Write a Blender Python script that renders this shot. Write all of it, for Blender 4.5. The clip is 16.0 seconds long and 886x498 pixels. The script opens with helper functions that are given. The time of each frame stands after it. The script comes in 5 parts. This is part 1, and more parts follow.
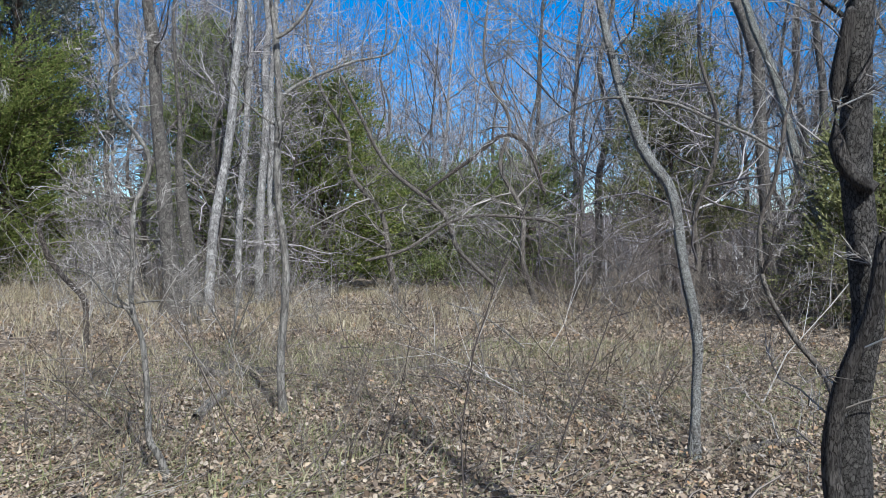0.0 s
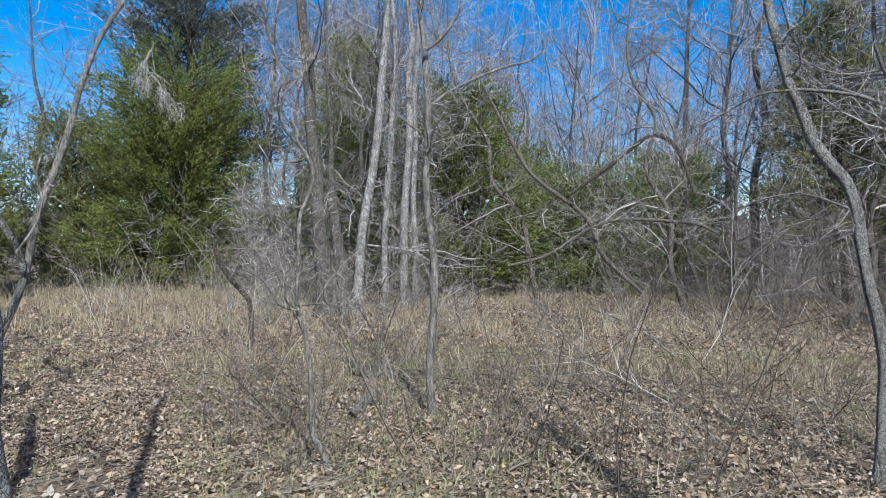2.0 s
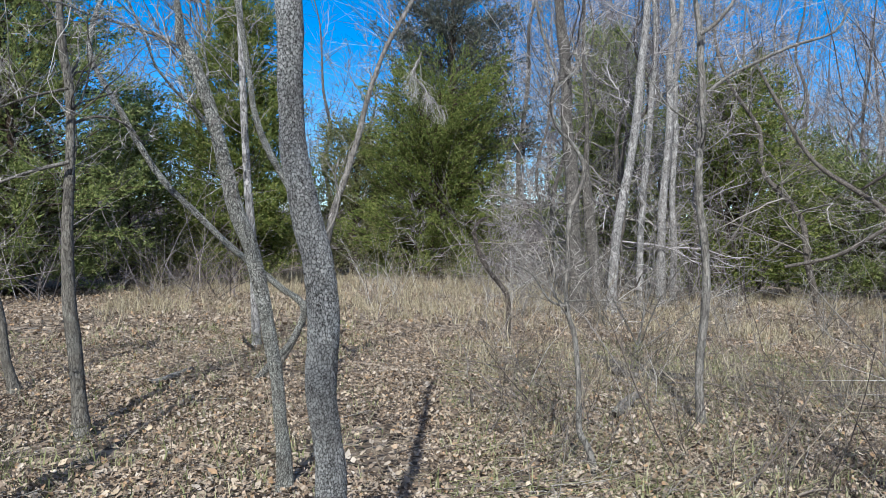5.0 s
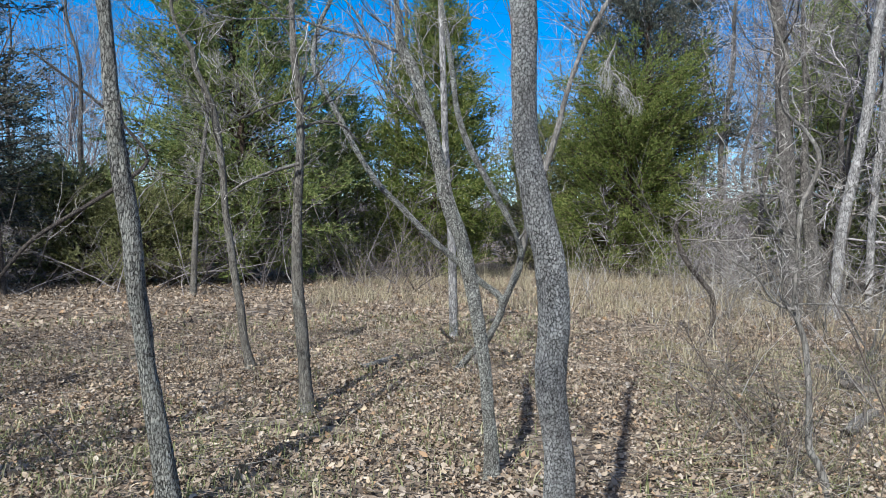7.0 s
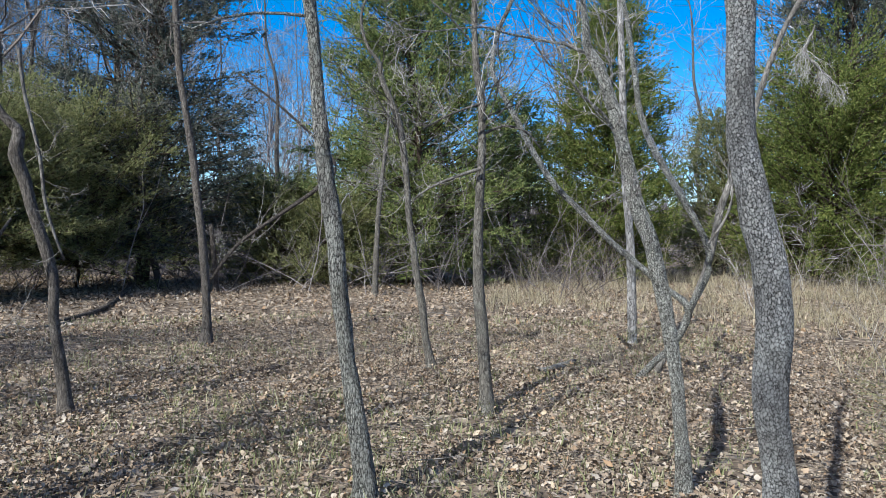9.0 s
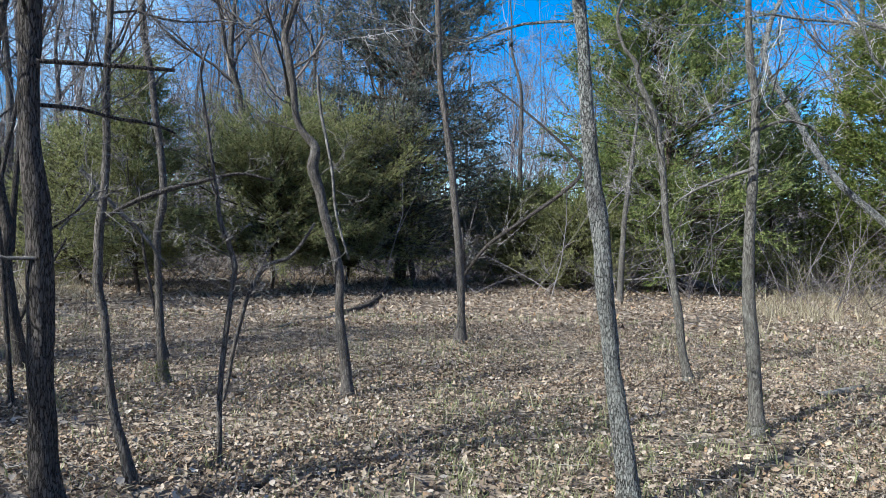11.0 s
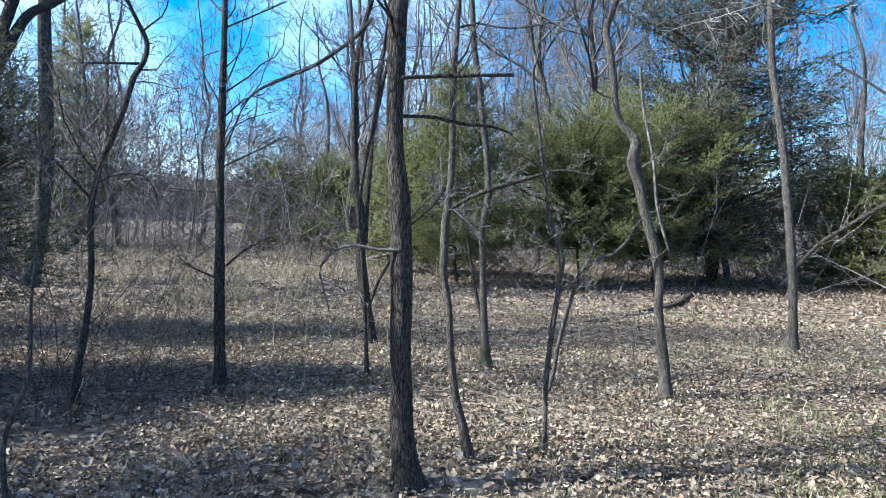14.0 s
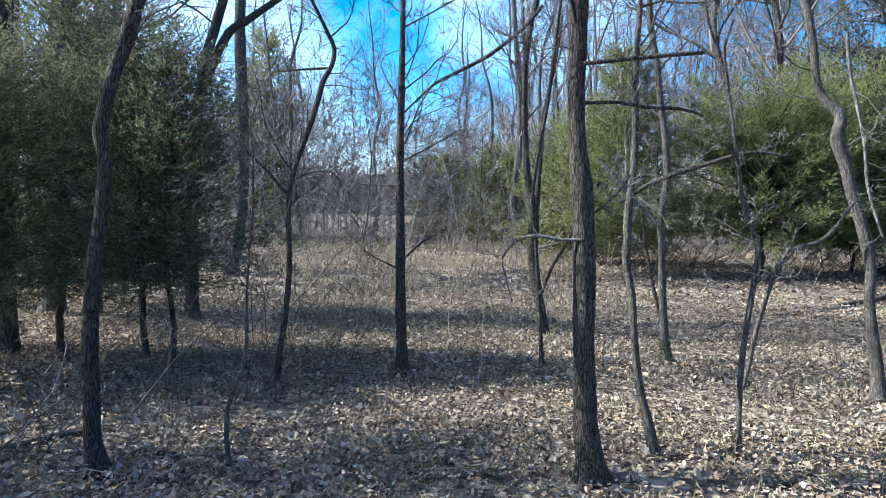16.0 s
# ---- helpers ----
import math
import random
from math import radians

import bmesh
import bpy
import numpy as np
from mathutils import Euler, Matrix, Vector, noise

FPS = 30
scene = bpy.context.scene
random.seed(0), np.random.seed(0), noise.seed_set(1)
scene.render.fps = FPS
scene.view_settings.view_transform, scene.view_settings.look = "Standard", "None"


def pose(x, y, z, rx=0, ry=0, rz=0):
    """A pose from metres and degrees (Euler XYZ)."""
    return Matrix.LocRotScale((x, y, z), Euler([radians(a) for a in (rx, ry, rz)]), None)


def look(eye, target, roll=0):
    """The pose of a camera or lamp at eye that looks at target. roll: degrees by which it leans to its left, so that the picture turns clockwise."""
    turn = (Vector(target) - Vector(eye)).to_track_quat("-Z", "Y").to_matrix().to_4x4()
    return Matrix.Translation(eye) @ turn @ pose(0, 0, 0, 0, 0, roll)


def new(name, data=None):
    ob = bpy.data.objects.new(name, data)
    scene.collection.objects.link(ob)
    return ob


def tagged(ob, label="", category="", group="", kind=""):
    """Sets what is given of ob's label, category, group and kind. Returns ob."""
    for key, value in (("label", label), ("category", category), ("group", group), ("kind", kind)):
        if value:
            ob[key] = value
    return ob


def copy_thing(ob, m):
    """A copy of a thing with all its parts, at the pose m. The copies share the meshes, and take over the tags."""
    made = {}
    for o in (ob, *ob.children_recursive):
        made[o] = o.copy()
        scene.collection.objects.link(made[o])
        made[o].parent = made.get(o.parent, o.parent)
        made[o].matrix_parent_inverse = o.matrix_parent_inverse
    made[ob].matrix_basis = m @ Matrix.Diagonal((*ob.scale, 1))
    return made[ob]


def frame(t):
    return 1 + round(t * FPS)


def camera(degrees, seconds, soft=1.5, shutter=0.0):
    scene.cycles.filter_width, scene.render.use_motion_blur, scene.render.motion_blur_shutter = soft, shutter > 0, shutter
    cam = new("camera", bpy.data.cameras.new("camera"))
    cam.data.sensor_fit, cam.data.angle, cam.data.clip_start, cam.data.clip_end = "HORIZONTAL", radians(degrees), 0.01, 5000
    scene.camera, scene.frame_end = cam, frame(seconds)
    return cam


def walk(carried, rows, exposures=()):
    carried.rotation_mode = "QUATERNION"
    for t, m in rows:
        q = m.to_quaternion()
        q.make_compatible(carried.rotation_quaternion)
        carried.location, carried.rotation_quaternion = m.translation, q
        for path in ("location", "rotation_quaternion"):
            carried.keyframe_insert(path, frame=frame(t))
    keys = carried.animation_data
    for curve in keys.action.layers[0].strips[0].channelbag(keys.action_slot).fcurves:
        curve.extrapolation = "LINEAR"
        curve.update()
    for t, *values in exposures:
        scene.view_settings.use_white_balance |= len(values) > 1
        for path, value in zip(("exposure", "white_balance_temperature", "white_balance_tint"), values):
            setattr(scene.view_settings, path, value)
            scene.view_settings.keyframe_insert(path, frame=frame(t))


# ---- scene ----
cam = camera(66.5, 16.0, 0.4)
PATH = [
    (0, (0.018, 0.421, 1.499), (0.254, 5.415, 1.460), 0.14),
    (0.5, (-0.001, 0.422, 1.499), (-0.012, 5.422, 1.474), 0.24),
    (1, (-0.023, 0.421, 1.499), (-0.300, 5.413, 1.474), 0.05),
    (1.5, (-0.042, 0.419, 1.499), (-0.550, 5.393, 1.496), -0.40),
    (2, (-0.064, 0.416, 1.499), (-0.837, 5.356, 1.500), -0.08),
    (2.5, (-0.089, 0.410, 1.499), (-1.164, 5.294, 1.478), -0.01),
    (3, (-0.114, 0.403, 1.497), (-1.470, 5.215, 1.445), 0.15),
    (5.5, (-0.226, 0.357, 1.504), (-2.994, 4.522, 1.462), 0.80),
    (6, (-0.256, 0.336, 1.504), (-3.317, 4.289, 1.448), 0.84),
    (6.5, (-0.283, 0.314, 1.502), (-3.600, 4.054, 1.415), 1.27),
    (7, (-0.305, 0.294, 1.501), (-3.857, 3.812, 1.400), 1.17),
    (7.5, (-0.319, 0.277, 1.499), (-4.079, 3.571, 1.408), 0.08),
    (8, (-0.331, 0.261, 1.498), (-4.267, 3.342, 1.392), 0.59),
    (10.5, (-0.402, 0.110, 1.499), (-5.212, 1.475, 1.421), 1.22),
    (11, (-0.409, 0.072, 1.499), (-5.324, 0.985, 1.388), 1.58),
    (11.5, (-0.415, 0.041, 1.500), (-5.386, 0.563, 1.378), 1.35),
    (12, (-0.419, 0.011, 1.500), (-5.415, 0.121, 1.336), 2.49),
    (12.5, (-0.423, -0.019, 1.501), (-5.413, -0.291, 1.331), 3.33),
    (13, (-0.423, -0.045, 1.501), (-5.385, -0.631, 1.319), 2.87),
    (13.5, (-0.420, -0.070, 1.500), (-5.337, -0.959, 1.319), 1.84),
    (14, (-0.413, -0.101, 1.500), (-5.254, -1.336, 1.289), 1.65),
    (14.5, (-0.402, -0.136, 1.500), (-5.130, -1.742, 1.257), 1.57),
    (15, (-0.391, -0.161, 1.500), (-5.009, -2.057, 1.223), 0.88),
    (15.5, (-0.380, -0.183, 1.500), (-4.890, -2.321, 1.218), 0.94),
    (16, (-0.370, -0.200, 1.499), (-4.777, -2.541, 1.192), 0.44),
]
walk(cam, [(t, look(eye, target, roll)) for t, eye, target, roll in PATH], [(0, 0.47, 6000, 12), (5, 0.54, 6150, 12), (8, 0.60, 6150, 12), (10.5, 0.73, 6050, 11), (12, 0.98, 5950, 10), (13, 1.14, 5900, 9), (16, 1.40, 5950, 9)])

# ---- light ----
world = bpy.data.worlds.new("sky")
scene.world = world
world.use_nodes = True
SUN_YAW, SUN_HIGH = 203.0, 41.0          # the sun's bearing to the left of +y, and its height, in degrees
wn, wl = world.node_tree.nodes, world.node_tree.links
sky = wn.new("ShaderNodeTexSky")
sky.sky_type, sky.sun_disc = "NISHITA", False
sky.sun_elevation, sky.sun_rotation = radians(SUN_HIGH), radians(-SUN_YAW)
sky.altitude, sky.air_density, sky.dust_density, sky.ozone_density = 500, 1.0, 0.3, 2.5
deep = wn.new("ShaderNodeHueSaturation")
deep.inputs["Saturation"].default_value, deep.inputs["Value"].default_value = 1.55, 1.05
deep.inputs["Hue"].default_value = 0.502
wl.new(sky.outputs[0], deep.inputs["Color"])
# thin white cloud over the sunward half of the sky
way = wn.new("ShaderNodeTexCoord")
cloud = wn.new("ShaderNodeTexNoise")
cloud.inputs["Scale"].default_value, cloud.inputs["Detail"].default_value = 3.2, 6
wl.new(way.outputs["Generated"], cloud.inputs["Vector"])
facing = wn.new("ShaderNodeVectorMath")
facing.operation = "DOT_PRODUCT"
facing.inputs[1].default_value = (-math.sin(radians(132)), math.cos(radians(132)), 0.25)
wl.new(way.outputs["Generated"], facing.inputs[0])
near_sun = wn.new("ShaderNodeMapRange")
near_sun.inputs["From Min"].default_value, near_sun.inputs["From Max"].default_value = 0.86, 1.0
wl.new(facing.outputs["Value"], near_sun.inputs["Value"])
puffs = wn.new("ShaderNodeMapRange")
puffs.inputs["From Min"].default_value, puffs.inputs["From Max"].default_value = 0.36, 0.72
wl.new(cloud.outputs["Fac"], puffs.inputs["Value"])
cover = wn.new("ShaderNodeMath")
cover.operation = "MULTIPLY"
wl.new(near_sun.outputs[0], cover.inputs[0])
wl.new(puffs.outputs[0], cover.inputs[1])
both = wn.new("ShaderNodeMix")
both.data_type = "RGBA"
both.inputs[7].default_value = (9.5, 12.8, 14.6, 1)
wl.new(cover.outputs[0], both.inputs[0])
wl.new(deep.outputs[0], both.inputs[6])
# pale glow round the sun, mostly unseen, added to make shade less blue
fill_glow = wn.new("ShaderNodeVectorMath")
fill_glow.operation = "DOT_PRODUCT"
fill_glow.inputs[1].default_value = (-math.sin(radians(SUN_YAW)) * math.cos(radians(SUN_HIGH)), math.cos(radians(SUN_YAW)) * math.cos(radians(SUN_HIGH)), math.sin(radians(SUN_HIGH)))
wl.new(way.outputs["Generated"], fill_glow.inputs[0])
thick = wn.new("ShaderNodeMapRange")
thick.inputs["From Min"].default_value, thick.inputs["From Max"].default_value = 0.35, 0.85
thick.inputs["To Max"].default_value = 0.7
wl.new(fill_glow.outputs["Value"], thick.inputs["Value"])
hazy = wn.new("ShaderNodeMix")
hazy.data_type = "RGBA"
hazy.inputs[7].default_value = (5.0, 5.1, 5.6, 1)
wl.new(thick.outputs[0], hazy.inputs[0])
wl.new(both.outputs[2], hazy.inputs[6])
wl.new(hazy.outputs[2], wn["Background"].inputs[0])
wn["Background"].inputs[1].default_value = 0.12
sun = new("sun", bpy.data.lights.new("sun", "SUN"))
sun.data.energy, sun.data.angle, sun.data.color = 5.0, radians(0.55), (1.0, 0.975, 0.87)
toward = Vector((-math.sin(radians(SUN_YAW)) * math.cos(radians(SUN_HIGH)), math.cos(radians(SUN_YAW)) * math.cos(radians(SUN_HIGH)), math.sin(radians(SUN_HIGH))))
sun.matrix_world = look(toward * 60, (0, 0, 0))
scene.view_settings.exposure = 0.0


# ---- materials ----
def material(name, rough=0.85):
    m = bpy.data.materials.new(name)
    m.use_nodes = True
    n = m.node_tree.nodes
    n["Principled BSDF"].inputs["Roughness"].default_value = rough
    n["Principled BSDF"].inputs["Specular IOR Level"].default_value = 0.25
    return m, n, m.node_tree.links, n["Principled BSDF"]


def ramp(n, l, source, stops, kind="LINEAR"):
    r = n.new("ShaderNodeValToRGB")
    r.color_ramp.interpolation = kind
    while len(r.color_ramp.elements) < len(stops):
        r.color_ramp.elements.new(0.5)
    for e, (at, c) in zip(r.color_ramp.elements, stops):
        e.position, e.color = at, (*c, 1)
    l.new(source, r.inputs[0])
    return r.outputs[0]


def noise_at(n, l, coords, scale, detail=4, rough=0.6):
    t = n.new("ShaderNodeTexNoise")
    t.inputs["Scale"].default_value, t.inputs["Detail"].default_value, t.inputs["Roughness"].default_value = scale, detail, rough
    l.new(coords, t.inputs["Vector"])
    return t.outputs["Fac"]


def mixed(n, l, fac, a, b, blend="MIX"):
    m = n.new("ShaderNodeMix")
    m.data_type, m.blend_type = "RGBA", blend
    for socket, v in ((m.inputs[0], fac), (m.inputs[6], a), (m.inputs[7], b)):
        if isinstance(v, (tuple, float, int)):
            socket.default_value = (*v, 1) if isinstance(v, tuple) else v
        else:
            l.new(v, socket)
    return m.outputs[2]


def stretched(n, l, sx, sy, sz):
    tc, mp = n.new("ShaderNodeTexCoord"), n.new("ShaderNodeMapping")
    mp.inputs["Scale"].default_value = (sx, sy, sz)
    l.new(tc.outputs["Object"], mp.inputs["Vector"])
    return mp.outputs[0]


def bumped(n, l, bsdf, height, strength, depth):
    b = n.new("ShaderNodeBump")
    b.inputs["Strength"].default_value, b.inputs["Distance"].default_value = strength, depth
    l.new(height, b.inputs["Height"])
    l.new(b.outputs[0], bsdf.inputs["Normal"])


def bark_material(name, plate, crack, lichen, size, tall, share, crack_at=0.09, depth=0.012, even=1.0, vary=(0.45, 1.4), heal=0.6, warp_by=0.75):
    """Bark of plates of the given width and height in metres, parted by cracks, with lichen on some share of it."""
    m, n, l, bsdf = material(name, 0.92)
    co = stretched(n, l, 1 / size, 1 / size, 1 / tall)
    warp = n.new("ShaderNodeTexNoise")
    warp.inputs["Scale"].default_value = 1.3
    l.new(co, warp.inputs["Vector"])
    add = n.new("ShaderNodeMixRGB")
    add.blend_type = "ADD"
    add.inputs[0].default_value = 0.9
    l.new(co, add.inputs[1])
    l.new(warp.outputs["Color"], add.inputs[2])
    fine = n.new("ShaderNodeTexNoise")
    fine.inputs["Scale"].default_value, fine.inputs["Detail"].default_value = 5.0, 3
    l.new(co, fine.inputs["Vector"])
    add2 = n.new("ShaderNodeMixRGB")
    add2.blend_type = "ADD"
    add2.inputs[0].default_value = warp_by
    l.new(add.outputs[0], add2.inputs[1])
    l.new(fine.outputs["Color"], add2.inputs[2])
    add = add2
    cell = n.new("ShaderNodeTexVoronoi")
    cell.feature = "DISTANCE_TO_EDGE"
    cell.inputs["Randomness"].default_value = even
    cell.inputs["Scale"].default_value = 1.0
    l.new(add.outputs[0], cell.inputs["Vector"])
    edge = ramp(n, l, cell.outputs["Distance"], [(0.0, (0, 0, 0)), (crack_at * 0.6, (0.12, 0.12, 0.12)), (crack_at * 1.5, (1, 1, 1))])
    fade = ramp(n, l, noise_at(n, l, co, 0.45, 3), [(0.42, (0, 0, 0)), (0.7, (heal, heal, heal))])
    edge = mixed(n, l, fade, edge, (1, 1, 1))
    own = stretched(n, l, 1, 1, 1)
    grain = noise_at(n, l, own, 240, 5, 0.75)
    blotch = noise_at(n, l, own, 7, 4)
    cells = n.new("ShaderNodeTexVoronoi")
    cells.inputs["Scale"].default_value, cells.inputs["Randomness"].default_value = 1.0, even
    l.new(add.outputs[0], cells.inputs["Vector"])
    one = n.new("ShaderNodeSeparateColor")
    l.new(cells.outputs["Color"], one.inputs[0])
    dark = tuple(c * 0.4 for c in plate)
    pl = mixed(n, l, ramp(n, l, grain, [(0.3, (0, 0, 0)), (0.7, (1, 1, 1))]), dark, plate)
    lich = ramp(n, l, blotch, [(1.0 - share - 0.14, (0, 0, 0)), (1.0 - share + 0.1, (1, 1, 1))])
    col = mixed(n, l, lich, pl, lichen)
    col = mixed(n, l, 0.5, col, ramp(n, l, one.outputs[0], [(0.0, tuple(c * vary[0] for c in plate)), (1.0, tuple(c * vary[1] for c in plate))]))
    col = mixed(n, l, edge, crack, col)
    l.new(col, bsdf.inputs["Base Color"])
    hgt = n.new("ShaderNodeMath")
    hgt.operation = "MULTIPLY_ADD"
    hgt.inputs[1].default_value = 0.35
    l.new(grain, hgt.inputs[0])
    l.new(edge, hgt.inputs[2])
    bumped(n, l, bsdf, hgt.outputs[0], 1.0, depth)
    return m


def island_material(name, colours, rough=0.8, through_light=0.0, grain=0.0):
    """Loose small pieces in one mesh: each takes a colour of its own."""
    m, n, l, bsdf = material(name, rough)
    geo = n.new("ShaderNodeNewGeometry")
    steps = [(i / (len(colours) - 1), c) for i, c in enumerate(colours)]
    col = ramp(n, l, geo.outputs["Random Per Island"], steps)
    if grain:
        g = noise_at(n, l, stretched(n, l, 1, 1, 1), grain, 3)
        col = mixed(n, l, ramp(n, l, g, [(0.35, (0.45, 0.45, 0.45)), (0.65, (0, 0, 0))]), col, tuple(c * 0.35 for c in colours[len(colours) // 2]))
    l.new(col, bsdf.inputs["Base Color"])
    if through_light:
        tr, mx = n.new("ShaderNodeBsdfTranslucent"), n.new("ShaderNodeMixShader")
        l.new(col, tr.inputs[0])
        mx.inputs[0].default_value = through_light
        l.new(bsdf.outputs[0], mx.inputs[1])
        l.new(tr.outputs[0], mx.inputs[2])
        l.new(mx.outputs[0], n["Material Output"].inputs[0])
    return m


BARK = {
    "plated": bark_material("plated_bark", (0.44, 0.452, 0.455), (0.010, 0.009, 0.010), (0.62, 0.665, 0.68), 0.0085, 0.0115, 0.45, 0.075, 0.05, 1.0, (0.5, 1.45), 0.15, 1.15),
    "cracked": bark_material("cracked_bark", (0.32, 0.315, 0.305), (0.016, 0.014, 0.014), (0.52, 0.55, 0.54), 0.0095, 0.018, 0.48, 0.07, 0.035, 1.0, (0.5, 1.5), 0.25, 1.0),
    "chunky": bark_material("chunky_bark", (0.14, 0.133, 0.127), (0.010, 0.009, 0.009), (0.29, 0.285, 0.275), 0.0095, 0.019, 0.32, 0.08, 0.04, 1.0, (0.45, 1.7), 0.2, 1.0),
    "lichen": bark_material("lichen_bark", (0.29, 0.288, 0.262), (0.018, 0.016, 0.014), (0.58, 0.61, 0.58), 0.0085, 0.018, 0.55, 0.095, 0.03, 1.0, (0.4, 1.8), 0.3, 1.0),
    "grey": bark_material("grey_bark", (0.29, 0.286, 0.285), (0.07, 0.066, 0.065), (0.54, 0.535, 0.53), 0.03, 0.11, 0.45, 0.06, 0.015, 1.0, (0.5, 1.5)),
    "vine": bark_material("dark_vine_bark", (0.085, 0.078, 0.073), (0.015, 0.013, 0.012), (0.17, 0.163, 0.152), 0.008, 0.04, 0.3, 0.07, 0.015),
    "rough": bark_material("rough_bark", (0.18, 0.168, 0.155), (0.03, 0.028, 0.026), (0.33, 0.325, 0.31), 0.04, 0.07, 0.3, 0.06, 0.03),
    "dark": bark_material("furrowed_bark", (0.165, 0.143, 0.127), (0.02, 0.017, 0.015), (0.27, 0.245, 0.225), 0.011, 0.065, 0.28, 0.08, 0.028, 1.0, (0.6, 1.4), 0.35, 0.7),
    "split": bark_material("split_bark", (0.30, 0.295, 0.272), (0.010, 0.009, 0.009), (0.52, 0.55, 0.51), 0.011, 0.036, 0.55, 0.085, 0.045, 1.0, (0.5, 1.5), 0.35, 1.0),
    "smooth": bark_material("smooth_bark", (0.175, 0.157, 0.141), (0.035, 0.031, 0.028), (0.34, 0.325, 0.305), 0.012, 0.045, 0.3, 0.05, 0.01),
    "mossy": bark_material("greenish_bark", (0.185, 0.175, 0.155), (0.05, 0.045, 0.04), (0.34, 0.345, 0.315), 0.012, 0.045, 0.36, 0.055, 0.008),
    "pale": bark_material("pale_bark", (0.21, 0.20, 0.185), (0.07, 0.065, 0.06), (0.40, 0.40, 0.375), 0.018, 0.07, 0.38, 0.05, 0.006),
    "cedar": bark_material("shredding_cedar_bark", (0.15, 0.11, 0.085), (0.04, 0.028, 0.02), (0.22, 0.19, 0.155), 0.012, 0.2, 0.25, 0.1, 0.01),
}
TWIG_PALE = island_material("pale_twigs", [(0.085, 0.076, 0.07), (0.26, 0.245, 0.23), (0.60, 0.585, 0.56)])
TWIG_MID = island_material("brown_twigs", [(0.09, 0.083, 0.076), (0.18, 0.168, 0.155), (0.34, 0.325, 0.30)])
TWIG_FAR = island_material("far_twigs", [(0.055, 0.049, 0.052), (0.20, 0.186, 0.194), (0.56, 0.54, 0.55)])
TWIG_DIM = island_material("dim_far_twigs", [(0.06, 0.052, 0.053), (0.145, 0.128, 0.13), (0.34, 0.315, 0.318)])
TWIG_BLEACHED = island_material("bleached_twigs", [(0.24, 0.23, 0.22), (0.40, 0.39, 0.38), (0.56, 0.55, 0.54)])
TWIG_DARK = island_material("dark_twigs", [(0.07, 0.06, 0.055), (0.13, 0.11, 0.10), (0.22, 0.195, 0.17)])
BRUSH = island_material("red_brown_stems", [(0.06, 0.049, 0.039), (0.175, 0.148, 0.113), (0.42, 0.37, 0.29)])
GRASS = island_material("dry_grass", [(0.21, 0.182, 0.115), (0.36, 0.318, 0.215), (0.53, 0.48, 0.355)], 0.75, 0.3)
GREEN_GRASS = island_material("winter_grass", [(0.15, 0.175, 0.075), (0.26, 0.275, 0.14), (0.42, 0.40, 0.27)], 0.75, 0.25)
LEAF = island_material("fallen_leaves", [(0.052, 0.040, 0.032), (0.208, 0.158, 0.118), (0.373, 0.306, 0.239), (0.500, 0.453, 0.390), (0.448, 0.382, 0.311), (0.396, 0.255, 0.142), (0.500, 0.431, 0.347), (0.146, 0.110, 0.083), (0.500, 0.414, 0.302), (0.396, 0.337, 0.275), (0.094, 0.070, 0.054)], 0.65, 0.12, 5)
LEAF_OLD = island_material("old_leaf_litter", [(0.084, 0.064, 0.047), (0.228, 0.172, 0.130), (0.431, 0.346, 0.262), (0.143, 0.109, 0.081), (0.538, 0.451, 0.350), (0.305, 0.228, 0.165), (0.108, 0.080, 0.063)], 0.75, 0.05, 5)
LEAF_ONE, ln, ll, lb = material("single_fallen_leaf", 0.55)
ll.new(ramp(ln, ll, ln.new("ShaderNodeObjectInfo").outputs["Random"], [(0.0, (0.14, 0.10, 0.075)), (0.4, (0.30, 0.235, 0.17)), (0.75, (0.44, 0.36, 0.26)), (1.0, (0.54, 0.48, 0.39))]), lb.inputs["Base Color"])
CEDAR = island_material("cedar_foliage", [(0.085, 0.12, 0.041), (0.168, 0.22, 0.078), (0.27, 0.33, 0.12), (0.37, 0.38, 0.165)], 0.7, 0.5)
CEDAR_BRIGHT = island_material("bright_cedar_foliage", [(0.066, 0.096, 0.027), (0.13, 0.174, 0.042), (0.205, 0.248, 0.07), (0.295, 0.298, 0.112)], 0.7, 0.45)
CEDAR_DULL = island_material("dull_cedar_foliage", [(0.095, 0.112, 0.048), (0.185, 0.205, 0.088), (0.275, 0.29, 0.132), (0.36, 0.35, 0.185)], 0.7, 0.55)
CEDAR_BLUE = island_material("blue_green_cedar_foliage", [(0.036, 0.044, 0.042), (0.08, 0.096, 0.08), (0.13, 0.145, 0.115), (0.20, 0.195, 0.165)], 0.7, 0.35)
# darkened version of the dull cedar foliage: shade put into its colour
CEDAR_SHADE = island_material("shade_darkened_cedar_foliage", [(0.05, 0.061, 0.035), (0.106, 0.124, 0.072), (0.165, 0.182, 0.108), (0.24, 0.236, 0.152)], 0.75, 0.45)
MOSS = island_material("moss", [(0.07, 0.085, 0.02), (0.17, 0.19, 0.045)], 0.95)


RIDGE, rn, rl, rb = material("distant_woods", 0.95)
rc = stretched(rn, rl, 0.6, 0.6, 0.12)
rl.new(ramp(rn, rl, noise_at(rn, rl, rc, 2.0, 6), [(0.3, (0.05, 0.044, 0.044)), (0.7, (0.14, 0.12, 0.115))]), rb.inputs["Base Color"])


